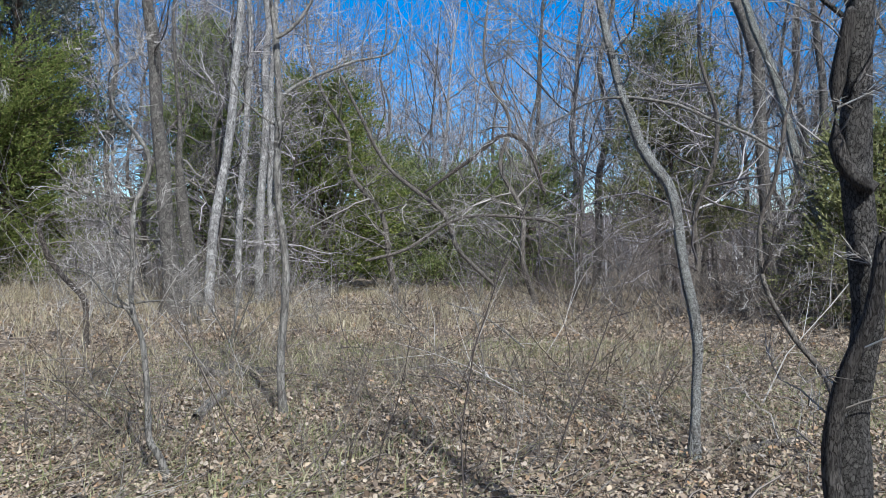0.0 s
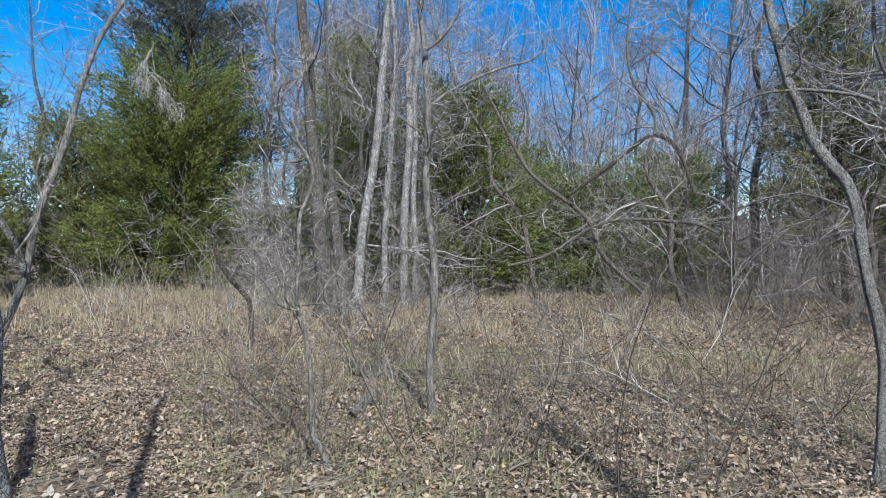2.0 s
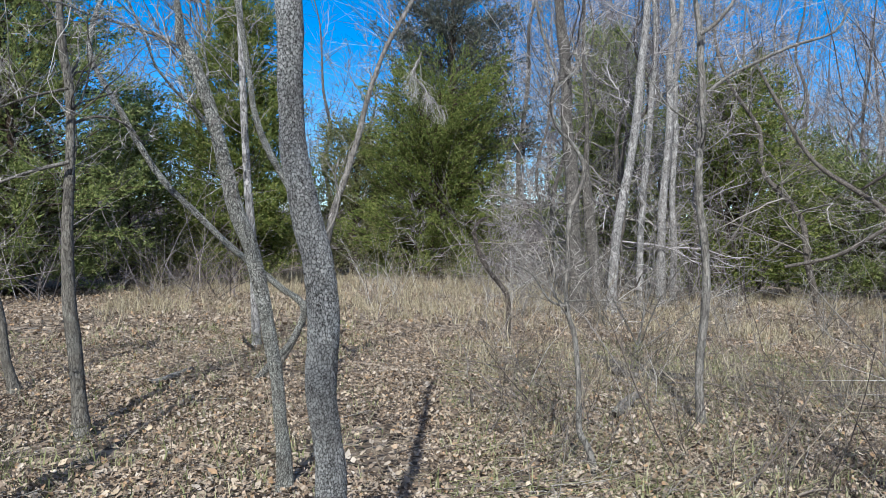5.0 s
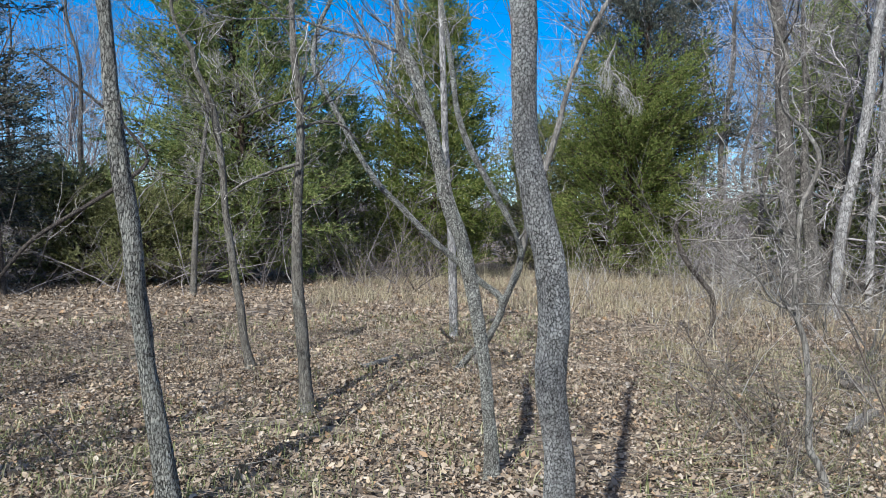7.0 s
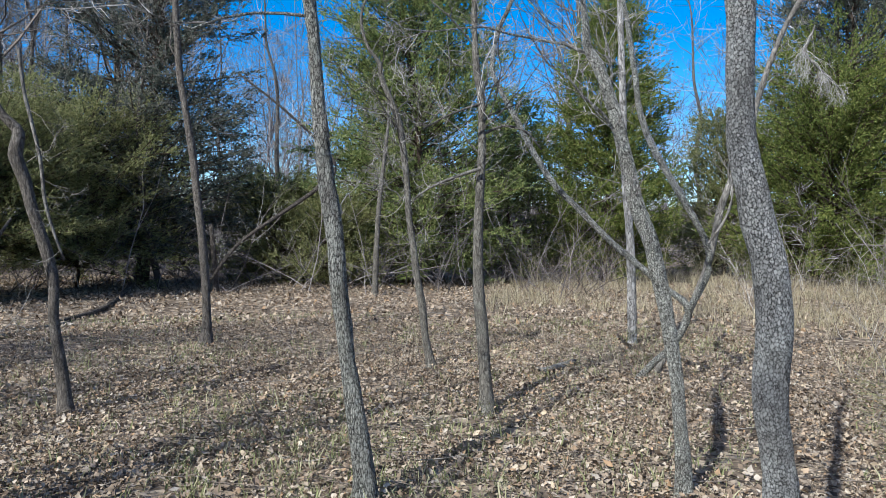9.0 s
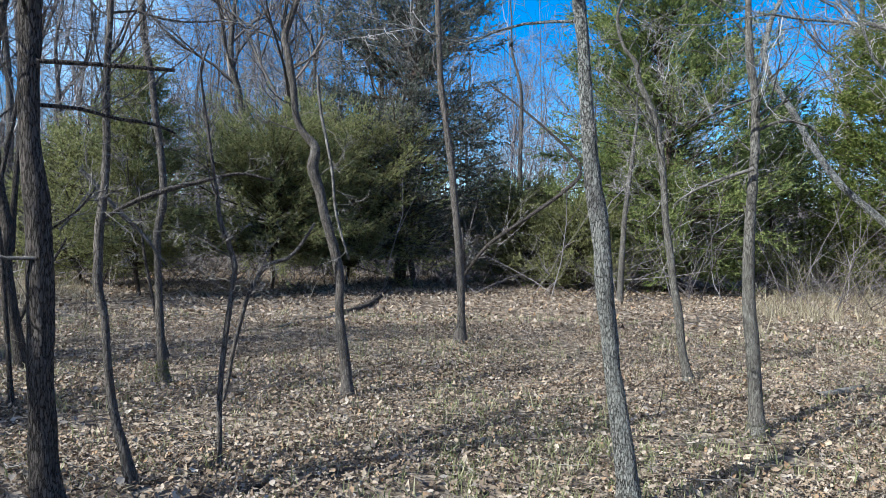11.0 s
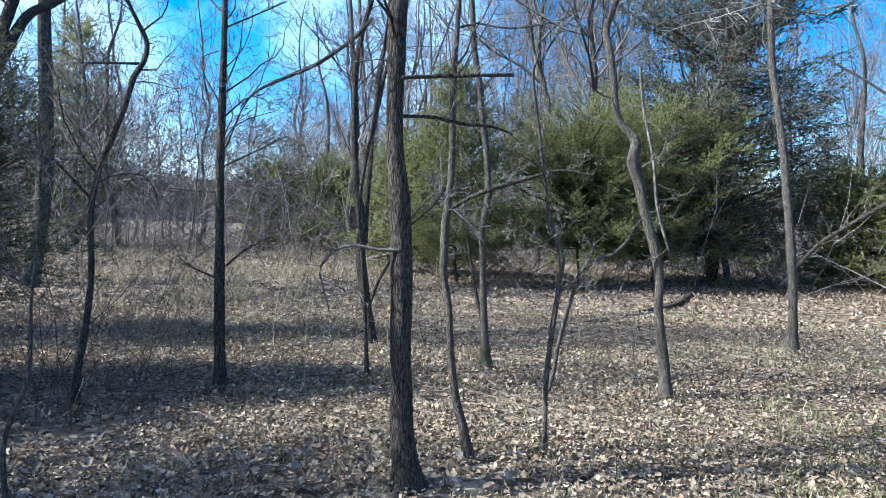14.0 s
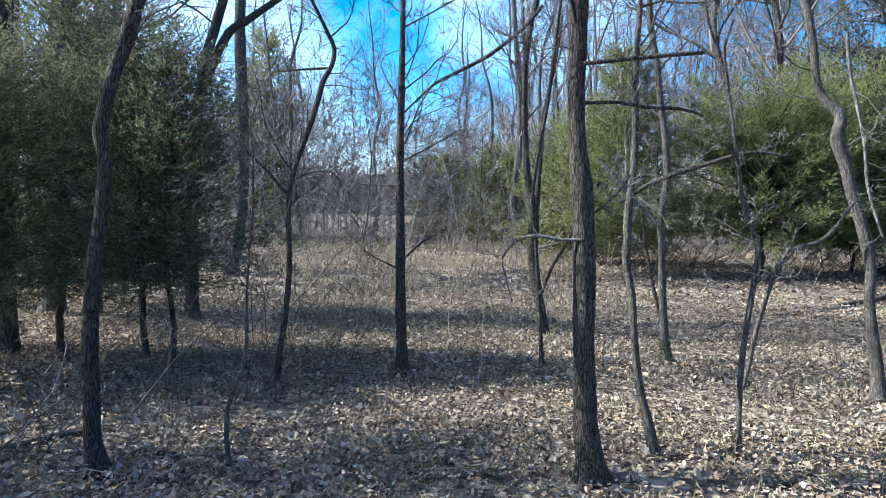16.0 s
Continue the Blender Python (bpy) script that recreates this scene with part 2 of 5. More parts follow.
ln, ll = LEAF.node_tree.nodes, LEAF.node_tree.links
damp = ramp(ln, ll, noise_at(ln, ll, stretched(ln, ll, 1, 1, 1), 0.9, 5, 0.7), [(0.34, (0.42, 0.42, 0.42)), (0.52, (0, 0, 0))])
lb = ln["Principled BSDF"]
dry = lb.inputs["Base Color"].links[0].from_socket
ll.new(mixed(ln, ll, damp, dry, (0.13, 0.105, 0.08)), lb.inputs["Base Color"])


def ground_material():
    m, n, l, bsdf = material("leaf_covered_soil", 0.95)
    co = stretched(n, l, 1, 1, 1)
    cell = n.new("ShaderNodeTexVoronoi")
    cell.inputs["Scale"].default_value = 13
    l.new(co, cell.inputs["Vector"])
    sep = n.new("ShaderNodeSeparateColor")
    l.new(cell.outputs["Color"], sep.inputs[0])
    leaf = ramp(n, l, sep.outputs[0], [(0.0, (0.05, 0.038, 0.029)), (0.4, (0.125, 0.097, 0.073)), (0.7, (0.225, 0.18, 0.137)), (1.0, (0.36, 0.305, 0.237))])
    soil = ramp(n, l, noise_at(n, l, co, 55, 5), [(0.3, (0.028, 0.022, 0.017)), (0.7, (0.075, 0.059, 0.045))])
    patch = ramp(n, l, noise_at(n, l, co, 2.2, 5, 0.7), [(0.30, (0.2, 0.2, 0.2)), (0.50, (1, 1, 1))])
    col = mixed(n, l, patch, soil, leaf)
    l.new(col, bsdf.inputs["Base Color"])
    bumped(n, l, bsdf, cell.outputs["Distance"], 0.8, 0.03)
    return m


# ---- mesh helpers ----
rng = np.random.default_rng(7)


def mesh_of(name, verts, faces, mat, smooth=True):
    """A mesh from arrays; faces is a list of index arrays, each of triangles or of quads."""
    me = bpy.data.meshes.new(name)
    verts = np.asarray(verts, np.float32)
    faces = [np.asarray(f, np.int32) for f in faces if len(f)]
    loops = np.concatenate([f.ravel() for f in faces])
    sizes = np.concatenate([np.full(len(f), f.shape[1], np.int32) for f in faces])
    starts = np.concatenate([[0], np.cumsum(sizes)[:-1]]).astype(np.int32)
    me.vertices.add(len(verts))
    me.vertices.foreach_set("co", verts.ravel())
    me.loops.add(len(loops))
    me.loops.foreach_set("vertex_index", loops)
    me.polygons.add(len(sizes))
    me.polygons.foreach_set("loop_start", starts)
    me.polygons.foreach_set("use_smooth", np.full(len(sizes), smooth))
    me.update(calc_edges=True)
    me.materials.append(mat)
    return me


def part(name, me, parent, label=""):
    ob = new(name, me)
    ob.parent = parent
    return tagged(ob, label)


def thing(name, x, y, z, label, category, group="", kind=""):
    ob = new(name)
    ob.empty_display_size = 0.2
    ob.matrix_world = pose(x, y, z)
    return tagged(ob, label, category, group, kind)


def unit(v):
    return v / np.maximum(np.linalg.norm(v, axis=-1, keepdims=True), 1e-9)


def tubes(P, R, sides=3):
    """Tubes round N lines of K points each (N, K, 3) with radii (N, K): vertices and quads."""
    N, K, _ = P.shape
    T = np.gradient(P, axis=1)
    T = unit(T)
    ref = np.where(np.abs(T[:, :1, 2:3]) > 0.9, np.array([1.0, 0, 0]), np.array([0, 0, 1.0]))
    U = unit(np.cross(np.broadcast_to(ref, T.shape), T))
    V = np.cross(T, U)
    a = np.arange(sides) / sides * 2 * np.pi
    ring = U[:, :, None] * np.cos(a)[:, None] + V[:, :, None] * np.sin(a)[:, None]
    verts = (P[:, :, None] + ring * R[:, :, None, None]).reshape(-1, 3)
    i = (np.arange(N)[:, None, None] * K + np.arange(K - 1)[None, :, None]) * sides
    j = np.arange(sides)
    q = np.stack(np.broadcast_arrays(i + j, i + (j + 1) % sides, i + sides + (j + 1) % sides, i + sides + j), -1)
    return verts, q.reshape(-1, 4)


def joined(parts):
    vs, fs, k = [], [], 0
    for v, f in parts:
        vs.append(v)
        fs.append(f + k)
        k += len(v)
    return np.concatenate(vs), fs


def limbs(starts, ways, lengths, K, wander, lift, r=rng):
    """Crooked lines from starts along ways; lift bends them upwards (or down)."""
    N = len(starts)
    d = unit(np.asarray(ways, float))
    P = np.empty((N, K, 3))
    P[:, 0] = starts
    step = (np.asarray(lengths) / (K - 1))[:, None]
    for k in range(1, K):
        d = unit(d + r.normal(0, wander, (N, 3)) + np.array([0, 0, lift]))
        P[:, k] = P[:, k - 1] + d * step
    return P


def offshoots(P, R, per, low, spread, r=rng):
    """Starts, ways, parent radii and places along the parent, for shoots from lines P."""
    N, K, _ = P.shape
    who = np.repeat(np.arange(N), per)
    f = r.uniform(low, 0.97, len(who))
    at = f * (K - 1)
    k = np.minimum(at.astype(int), K - 2)
    w = (at - k)[:, None]
    s = P[who, k] * (1 - w) + P[who, k + 1] * w
    t = unit(P[who, k + 1] - P[who, k])
    side = unit(np.cross(t, r.normal(0, 1, t.shape)))
    ways = unit(t * np.cos(spread) + side * np.sin(spread))
    return s, ways, R[who, k], f


def smooth_line(pts, step):
    """A Catmull-Rom line through rows of numbers, cut at about the given step."""
    p = np.asarray(pts, float)
    p = np.vstack([2 * p[0] - p[1], p, 2 * p[-1] - p[-2]])
    rows = []
    for i in range(1, len(p) - 2):
        n = max(2, int(np.linalg.norm(p[i + 1, :3] - p[i, :3]) / step))
        for u in np.arange(n) / n:
            rows.append(0.5 * (2 * p[i] + (p[i + 1] - p[i - 1]) * u + (2 * p[i - 1] - 5 * p[i] + 4 * p[i + 1] - p[i + 2]) * u * u + (3 * p[i] - p[i - 1] - 3 * p[i + 1] + p[i + 2]) * u ** 3))
    rows.append(p[-2])
    return np.array(rows)


def trunk_mesh(name, line, sides, mat, rough, seed):
    """A stem along a line of (x, y, z, radius), its surface uneven by the share rough of its radius."""
    P, R = line[None, :, :3], np.maximum(line[None, :, 3], 0.002)
    v, q = tubes(P, R, sides)
    mid = np.repeat(line[:, :3], sides, 0)
    out = v - mid
    rad = np.linalg.norm(out, axis=1, keepdims=True)
    off = np.array([noise.noise(Vector((c[0] / (2.2 * r) + seed, c[1] / (2.2 * r), c[2] / (7 * r)))) + 0.5 * noise.noise(Vector((c[0] / (0.7 * r), c[1] / (0.7 * r) + seed, c[2] / (1.6 * r)))) for c, r in zip(v, np.maximum(rad[:, 0], 0.002))])
    v = mid + out * (1 + rough * off[:, None])
    n = len(line)
    top = len(v)
    v = np.vstack([v, line[-1:, :3] + np.array([0, 0, line[-1, 3]])])
    j = np.arange(sides)
    cap = np.stack([(n - 1) * sides + j, (n - 1) * sides + (j + 1) % sides, np.full(sides, top)], -1)
    return mesh_of(name, v, [q, cap], mat)


def twig_mesh(name, line, mat, r, count, length, sub, lift=0.1, low=0.3, thin=0.5, wander=0.22, sides=3, last=2):
    """Branches off a stem, each with twigs of its own, in one mesh."""
    P, R = line[None, :, :3], line[None, :, 3]
    s, w, pr, f = offshoots(P, R, count, low, r.uniform(0.6, 1.2, (count, 1)), r)
    L = length * r.uniform(0.45, 1.1, count) * (1.15 - 0.6 * f)
    r1 = np.minimum(pr * 0.5, (0.0025 + 0.005 * L) * thin * 2)
    K1 = 7
    B = limbs(s, w, L, K1, wander, lift, r)
    RB = r1[:, None] * np.linspace(1, 0.3, K1)
    made = [tubes(B, RB, sides)]
    s, w, pr, f = offshoots(B, RB, sub, 0.15, r.uniform(0.5, 1.1, (count * sub, 1)), r)
    L2 = np.repeat(L, sub) * r.uniform(0.2, 0.6, len(s)) * (1.2 - 0.6 * f)
    B2 = limbs(s, w, L2, 4, wander * 1.2, lift, r)
    R2 = np.maximum(pr[:, None] * 0.6, 0.0023) * np.linspace(1, 0.4, 4)
    made.append(tubes(B2, R2, 3))
    s, w, pr, f = offshoots(B2, R2, 4, 0.15, r.uniform(0.4, 1.0, (len(s) * 4, 1)), r)
    L3 = np.repeat(L2, 4) * r.uniform(0.2, 0.6, len(s))
    B3 = limbs(s, w, L3, last, wander, lift, r)
    made.append(tubes(B3, np.maximum(pr[:, None] * 0.55, 0.0018) * np.linspace(1, 0.5, last), 3))
    v, q = joined(made)
    return mesh_of(name, v, q, mat, True)


# ---- ground ----
def height_at(x, y):
    """The lie of the ground: gentle swells, level round the camera."""
    d = np.hypot(x, y)
    near = 0.03 * np.sin(0.9 * x + 0.4) * np.cos(0.8 * y + 1.1)
    far = 0.25 * np.sin(0.11 * x + 1.0) * np.sin(0.13 * y + 0.4)
    return near + far * np.clip((d - 14) / 25, 0, 1)


def sheet(radii, turns):
    v = [(0.0, 0.0, 0.0)]
    for r in radii:
        for a in np.arange(turns) / turns * 2 * np.pi:
            x, y = r * math.cos(a), r * math.sin(a)
            bump = 0.022 * noise.noise(Vector((x * 2.1, y * 2.1, 0))) + 0.012 * noise.noise(Vector((x * 6, y * 6, 3))) if r < 25 else 0
            v.append((x, y, height_at(x, y) + bump))
    tri = [(0, 1 + j, 1 + (j + 1) % turns) for j in range(turns)]
    quad = [(1 + i * turns + j, 1 + (i + 1) * turns + j, 1 + (i + 1) * turns + (j + 1) % turns, 1 + i * turns + (j + 1) % turns) for i in range(len(radii) - 1) for j in range(turns)]
    return v, tri, quad


v, tri, quad = sheet(list(np.arange(0.25, 9, 0.12)) + list(np.geomspace(9, 30, 50)) + list(np.geomspace(32, 1500, 24)), 300)
ground = tagged(new("ground", mesh_of("ground", v, [tri, quad], ground_material())), "woodland floor of brown soil under fallen leaves", "ground", kind="structure")


# ---- trees near the camera ----
def placed(base, turn, pts):
    """Local points of a stem: rows of (sideways, height, radius) in an upright plane whose sideways axis points at turn degrees."""
    c, s = math.cos(radians(turn)), math.sin(radians(turn))
    return [(u * c, u * s, z, r) for u, z, r in pts]


def bare_tree(label, base, turn, pts, bark, rise=3.0, count=12, length=1.6, sub=5, low=0.35, sides=14, step=0.05, seed=1, twigs=TWIG_PALE, lean=(0, 0), rough=0.12, flare=0.4, more=(), moss=0.0, shoots=3, lift=0.05, thin=1.0):
    """A leafless tree: its stem through pts, then rising on above them, with limbs (more) of its own and twigs."""
    r = np.random.default_rng(seed)
    t = thing("tree", *base, float(height_at(*base)), label, "tree", "bare trees")
    rows = placed(base, turn, pts)
    if rows[0][2] > 0.05:
        rows.insert(0, (rows[0][0], rows[0][1], -0.05, rows[0][3] * 1.15))
    else:
        rows[0] = (*rows[0][:2], -0.05, rows[0][3])
    wob = r.normal(0, 0.008, (len(rows), 1)) * np.array([[-math.sin(radians(turn)), math.cos(radians(turn))]])
    rows = [(x + w[0], y + w[1], z, q) for (x, y, z, q), w in zip(rows, wob)]
    x, y, z, q = rows[-1]
    run = max(rows[-1][2] - rows[-2][2], 0.05)
    sx, sy = (np.clip((rows[-1][k] - rows[-2][k]) / run, -0.5, 0.5) for k in (0, 1))
    n = 5 if rise > 0.4 else 0
    wx = wy = 0.0
    for k in range(1, n + 1):
        f = k / n
        wx, wy = wx + r.normal(0, 0.035) * rise * f, wy + r.normal(0, 0.035) * rise * f
        rows.append((x + sx * rise * f * (1 - 0.5 * f) + lean[0] * f * f + wx, y + sy * rise * f * (1 - 0.5 * f) + lean[1] * f * f + wy, z + rise * f, q * (1 - 0.8 * f) + 0.003))
    line = smooth_line(rows, step)
    foot = np.exp(-np.maximum(line[:, 2], 0) / 0.09)
    line[:, 3] *= 1 + flare * foot
    part("trunk", trunk_mesh("trunk", line, sides, BARK[bark], rough, seed), t)
    for limb in more:
        lbark, lpts = limb
        l = smooth_line(lpts, 0.06)
        part("branch", trunk_mesh("branch", l, 8, BARK[lbark], 0.1, seed + 3), t)
        tagged(part("twigwork", twig_mesh("twigwork", l, twigs, r, 8, 0.5, 3, 0.06, 0.25, 0.4), t), kind="stuff")
    if shoots and line[-1, 2] > 2.0:
        up = line[(line[:, 2] > 1.5)]
        tagged(part("twigwork", twig_mesh("twigwork", up, twigs, r, shoots, 0.7, 4, 0.02, 0.0, 0.42, 0.42), t), kind="stuff")
    if count:
        s, w, pr, f = offshoots(line[None, :, :3], line[None, :, 3], count, low, r.uniform(0.6, 1.2, (count, 1)), r)
        L = length * r.uniform(0.45, 1.1, count) * (1.15 - 0.6 * f)
        K = 9
        B = limbs(s, w, L, K, 0.24, lift, r)
        R = np.minimum(pr * 0.5, 0.0025 + 0.005 * L)[:, None] * thin * np.linspace(1, 0.25, K)
        for b, q in zip(B, R):
            limb_line = np.column_stack([b, q])
            v, f = tubes(b[None], q[None], 6)
            limb = part("branch", mesh_of("branch", v, [f], BARK[bark]), t)
            tagged(part("twigwork", twig_mesh("twigwork", limb_line, twigs, r, sub + 1, float(np.linalg.norm(b[-1] - b[0])) * 0.55, 4, 0.06, 0.15), limb), kind="stuff")
    if moss:
        n = int(7000 * moss)
        k = r.integers(0, max(2, int(np.searchsorted(line[:, 2], moss))), n)
        a = r.uniform(0, 6.283, n)
        out = np.column_stack([np.cos(a), np.sin(a), r.uniform(0, 0.6, n)])
        s = line[k, :3] + out * line[k, 3:4] * np.array([1, 1, 0]) + r.uniform(-0.03, 0.03, (n, 1)) * np.array([0, 0, 1])
        v = np.stack([s + r.normal(0, 0.0035, s.shape), s + r.normal(0, 0.0035, s.shape), s + out * 0.006 + r.normal(0, 0.002, s.shape)], 1).reshape(-1, 3)
        tagged(part("moss", mesh_of("moss", v, [np.arange(3 * n).reshape(-1, 3)], MOSS, False), t, "patchy green moss"), kind="stuff")
    return t

bare_tree("dark furrowed tree trunk wrapped by thick climbing vines", (1.35, 2.42), -33.8,
          [(0.005, 0.71, 0.062), (0.017, 1.04, 0.046), (0.052, 1.28, 0.041), (0.044, 1.47, 0.044), (0.018, 1.73, 0.044), (0.019, 1.98, 0.041), (0.027, 2.24, 0.040)], "chunky", rise=3.5, seed=11, sides=24, step=0.03, count=17, length=1.8,
          more=[("vine", [(-0.08, -0.07, 0.76, 0.030), (-0.09, -0.06, 0.92, 0.026), (-0.07, -0.08, 1.12, 0.023), (-0.01, -0.12, 1.33, 0.023), (0.02, -0.13, 1.55, 0.019)]), ("vine", [(0.02, -0.09, 1.69, 0.020), (-0.03, -0.05, 1.74, 0.022), (-0.06, -0.03, 1.83, 0.024), (-0.06, -0.03, 2.01, 0.022), (-0.03, -0.05, 2.22, 0.018)])])
bare_tree("slender grey tree with a kinked plated trunk", (1.98, 5.01), -23.6,
          [(-0.000, 0.00, 0.042), (0.009, 0.28, 0.033), (0.015, 0.54, 0.033), (0.021, 0.80, 0.036), (-0.013, 1.06, 0.039), (-0.061, 1.28, 0.036), (-0.096, 1.51, 0.036), (-0.124, 1.74, 0.036), (-0.176, 1.91, 0.039), (-0.281, 2.05, 0.040), (-0.370, 2.21, 0.038), (-0.436, 2.41, 0.034), (-0.499, 2.57, 0.031), (-0.547, 2.77, 0.031), (-0.600, 2.98, 0.029), (-0.650, 3.22, 0.026)], "cracked", rise=2.5, seed=12, sides=20, step=0.03, count=13, length=1.2,
          more=[("pale", [(-0.43, 0.29, 2.57, 0.012), (-0.24, 0.21, 2.53, 0.012), (-0.05, 0.13, 2.47, 0.011), (0.14, 0.05, 2.36, 0.011), (0.35, -0.04, 2.25, 0.011), (0.52, -0.12, 2.12, 0.009)]), ("pale", [(-0.48, 0.10, 2.52, 0.009), (-0.67, 0.18, 2.51, 0.007), (-0.92, 0.29, 2.38, 0.006), (-1.07, 0.36, 2.32, 0.004)])])
bare_tree("tall dark bare tree among the far brush", (9.07, 16.80), -28.9,
          [(-0.000, 0.00, 0.140), (-0.160, 1.39, 0.141), (-0.270, 2.94, 0.141), (-0.368, 4.50, 0.149), (-0.467, 6.06, 0.156), (-0.732, 7.09, 0.143), (-0.971, 7.70, 0.129)], "rough", rise=5, seed=13, count=36, length=3, twigs=TWIG_FAR, sides=10, step=0.15)
bare_tree("bare tree with a curved pale grey trunk", (8.08, 12.70), -33.3,
          [(-0.000, 0.25, 0.074), (-0.190, 1.30, 0.075), (-0.476, 2.27, 0.081), (-0.748, 3.04, 0.082), (-0.968, 4.04, 0.082), (-1.220, 4.95, 0.077), (-1.528, 5.77, 0.078), (-1.706, 6.36, 0.073)], "split", rise=3, seed=14, count=28, length=2.2, sides=10, step=0.12, lean=(-1.2, 0.3))
bare_tree("thin crooked dark sapling", (2.82, 4.80), -32.6,
          [(0.006, 0.52, 0.021), (-0.238, 0.89, 0.019), (-0.409, 1.24, 0.017), (-0.436, 1.63, 0.016), (-0.355, 1.90, 0.014)], "smooth", rise=1.2, seed=15, count=11, length=0.7)
bare_tree("slim smooth grey tree that forks above head height", (-1.09, 6.38), 10.2,
          [(0.000, 0.00, 0.038), (-0.025, 0.28, 0.034), (-0.025, 0.58, 0.034), (0.005, 0.94, 0.034), (0.015, 1.29, 0.034), (-0.010, 1.59, 0.033), (-0.045, 1.84, 0.030), (-0.060, 2.19, 0.030), (-0.050, 2.49, 0.030), (-0.041, 2.79, 0.030), (-0.061, 3.09, 0.029), (-0.071, 3.34, 0.027), (-0.110, 3.59, 0.019)], "pale", rise=2, seed=16, sides=14, step=0.04, count=15, length=1.4, low=0.3,
          more=[("pale", [(-0.04, -0.01, 2.77, 0.016), (0.11, 0.02, 2.90, 0.016), (0.31, 0.06, 3.01, 0.014), (0.61, 0.11, 3.14, 0.012), (0.91, 0.16, 3.23, 0.010), (1.01, 0.18, 3.41, 0.008)]), ("pale", [(-0.05, -0.11, 3.27, 0.018), (0.08, -0.09, 3.36, 0.016), (0.20, -0.07, 3.52, 0.014), (0.27, -0.05, 3.67, 0.012)]), ("pale", [(-0.06, 0.09, 2.54, 0.010), (-0.20, 0.07, 2.63, 0.010), (-0.35, 0.04, 2.76, 0.008), (-0.46, 0.02, 2.96, 0.008)])])
bare_tree("thin crooked pale sapling with bare twigs", (-1.47, 4.68), 18.8,
          [(-0.000, 0.00, 0.023), (-0.063, 0.18, 0.022), (-0.121, 0.29, 0.020), (-0.128, 0.47, 0.019), (-0.138, 0.69, 0.017), (-0.162, 0.91, 0.017), (-0.206, 1.05, 0.016), (-0.223, 1.20, 0.015), (-0.213, 1.38, 0.015), (-0.213, 1.55, 0.015), (-0.199, 1.73, 0.014), (-0.144, 1.86, 0.014), (-0.117, 1.99, 0.014), (-0.144, 2.09, 0.013), (-0.223, 2.20, 0.011), (-0.300, 2.28, 0.010), (-0.334, 2.41, 0.010), (-0.300, 2.59, 0.008), (-0.357, 2.76, 0.008)], "pale", rise=1.0, seed=17, count=25, length=0.9, low=0.25, sides=12, step=0.04,
          more=[("pale", [(-0.18, -0.12, 1.11, 0.010), (-0.27, -0.15, 1.13, 0.009), (-0.33, -0.17, 1.20, 0.007), (-0.40, -0.19, 1.31, 0.005), (-0.52, -0.23, 1.38, 0.005)]), ("pale", [(-0.20, 0.04, 1.81, 0.007), (-0.25, 0.02, 1.78, 0.007), (-0.52, -0.07, 1.81, 0.005), (-0.71, -0.14, 1.84, 0.003)]), ("pale", [(-0.22, 0.03, 1.13, 0.007), (-0.07, 0.08, 1.14, 0.005), (0.14, 0.15, 1.13, 0.005)])])
bare_tree("straight pale grey tree trunk in a clump", (-4.34, 15.17), 16.3,
          [(-0.000, 0.00, 0.115), (0.061, 1.04, 0.105), (0.123, 1.92, 0.105), (0.282, 2.80, 0.101), (0.405, 3.56, 0.096), (0.504, 4.44, 0.092), (0.554, 5.20, 0.092), (0.641, 6.09, 0.082), (0.703, 6.98, 0.073)], "grey", rise=5, seed=21, count=15, length=2.2, twigs=TWIG_FAR, sides=12, step=0.12, low=0.4, lift=0.17, thin=0.6, shoots=6)
bare_tree("straight pale grey tree trunk in a clump", (-4.13, 16.92), 14.0,
          [(0.000, 0.44, 0.087), (0.000, 1.56, 0.082), (0.055, 2.82, 0.082), (0.151, 4.08, 0.076), (0.220, 5.34, 0.071), (0.275, 6.46, 0.066), (0.220, 7.57, 0.060)], "grey", rise=5, seed=22, count=15, length=2.2, twigs=TWIG_FAR, sides=12, step=0.12, low=0.4, lift=0.17, thin=0.6, shoots=6)
bare_tree("straight pale grey tree trunk in a clump", (-3.78, 17.52), 12.4,
          [(0.000, 0.40, 0.107), (0.014, 1.41, 0.101), (0.028, 2.42, 0.101), (0.114, 3.58, 0.096), (0.171, 4.74, 0.090), (0.142, 5.89, 0.084), (0.228, 6.91, 0.079), (0.142, 7.77, 0.073)], "grey", rise=5, seed=23, count=15, length=2.2, twigs=TWIG_FAR, sides=12, step=0.12, low=0.4, lift=0.17, thin=0.6, shoots=6)
bare_tree("straight pale grey tree trunk in a clump", (-3.57, 18.07), 11.4,
          [(-0.000, 0.43, 0.081), (-0.000, 1.70, 0.076), (-0.059, 2.89, 0.076), (-0.001, 4.23, 0.069), (-0.030, 5.42, 0.069), (0.058, 6.61, 0.064), (0.117, 7.95, 0.058)], "grey", rise=5, seed=24, count=15, length=2.2, twigs=TWIG_FAR, sides=12, step=0.12, low=0.4, lift=0.17, thin=0.6, shoots=6)
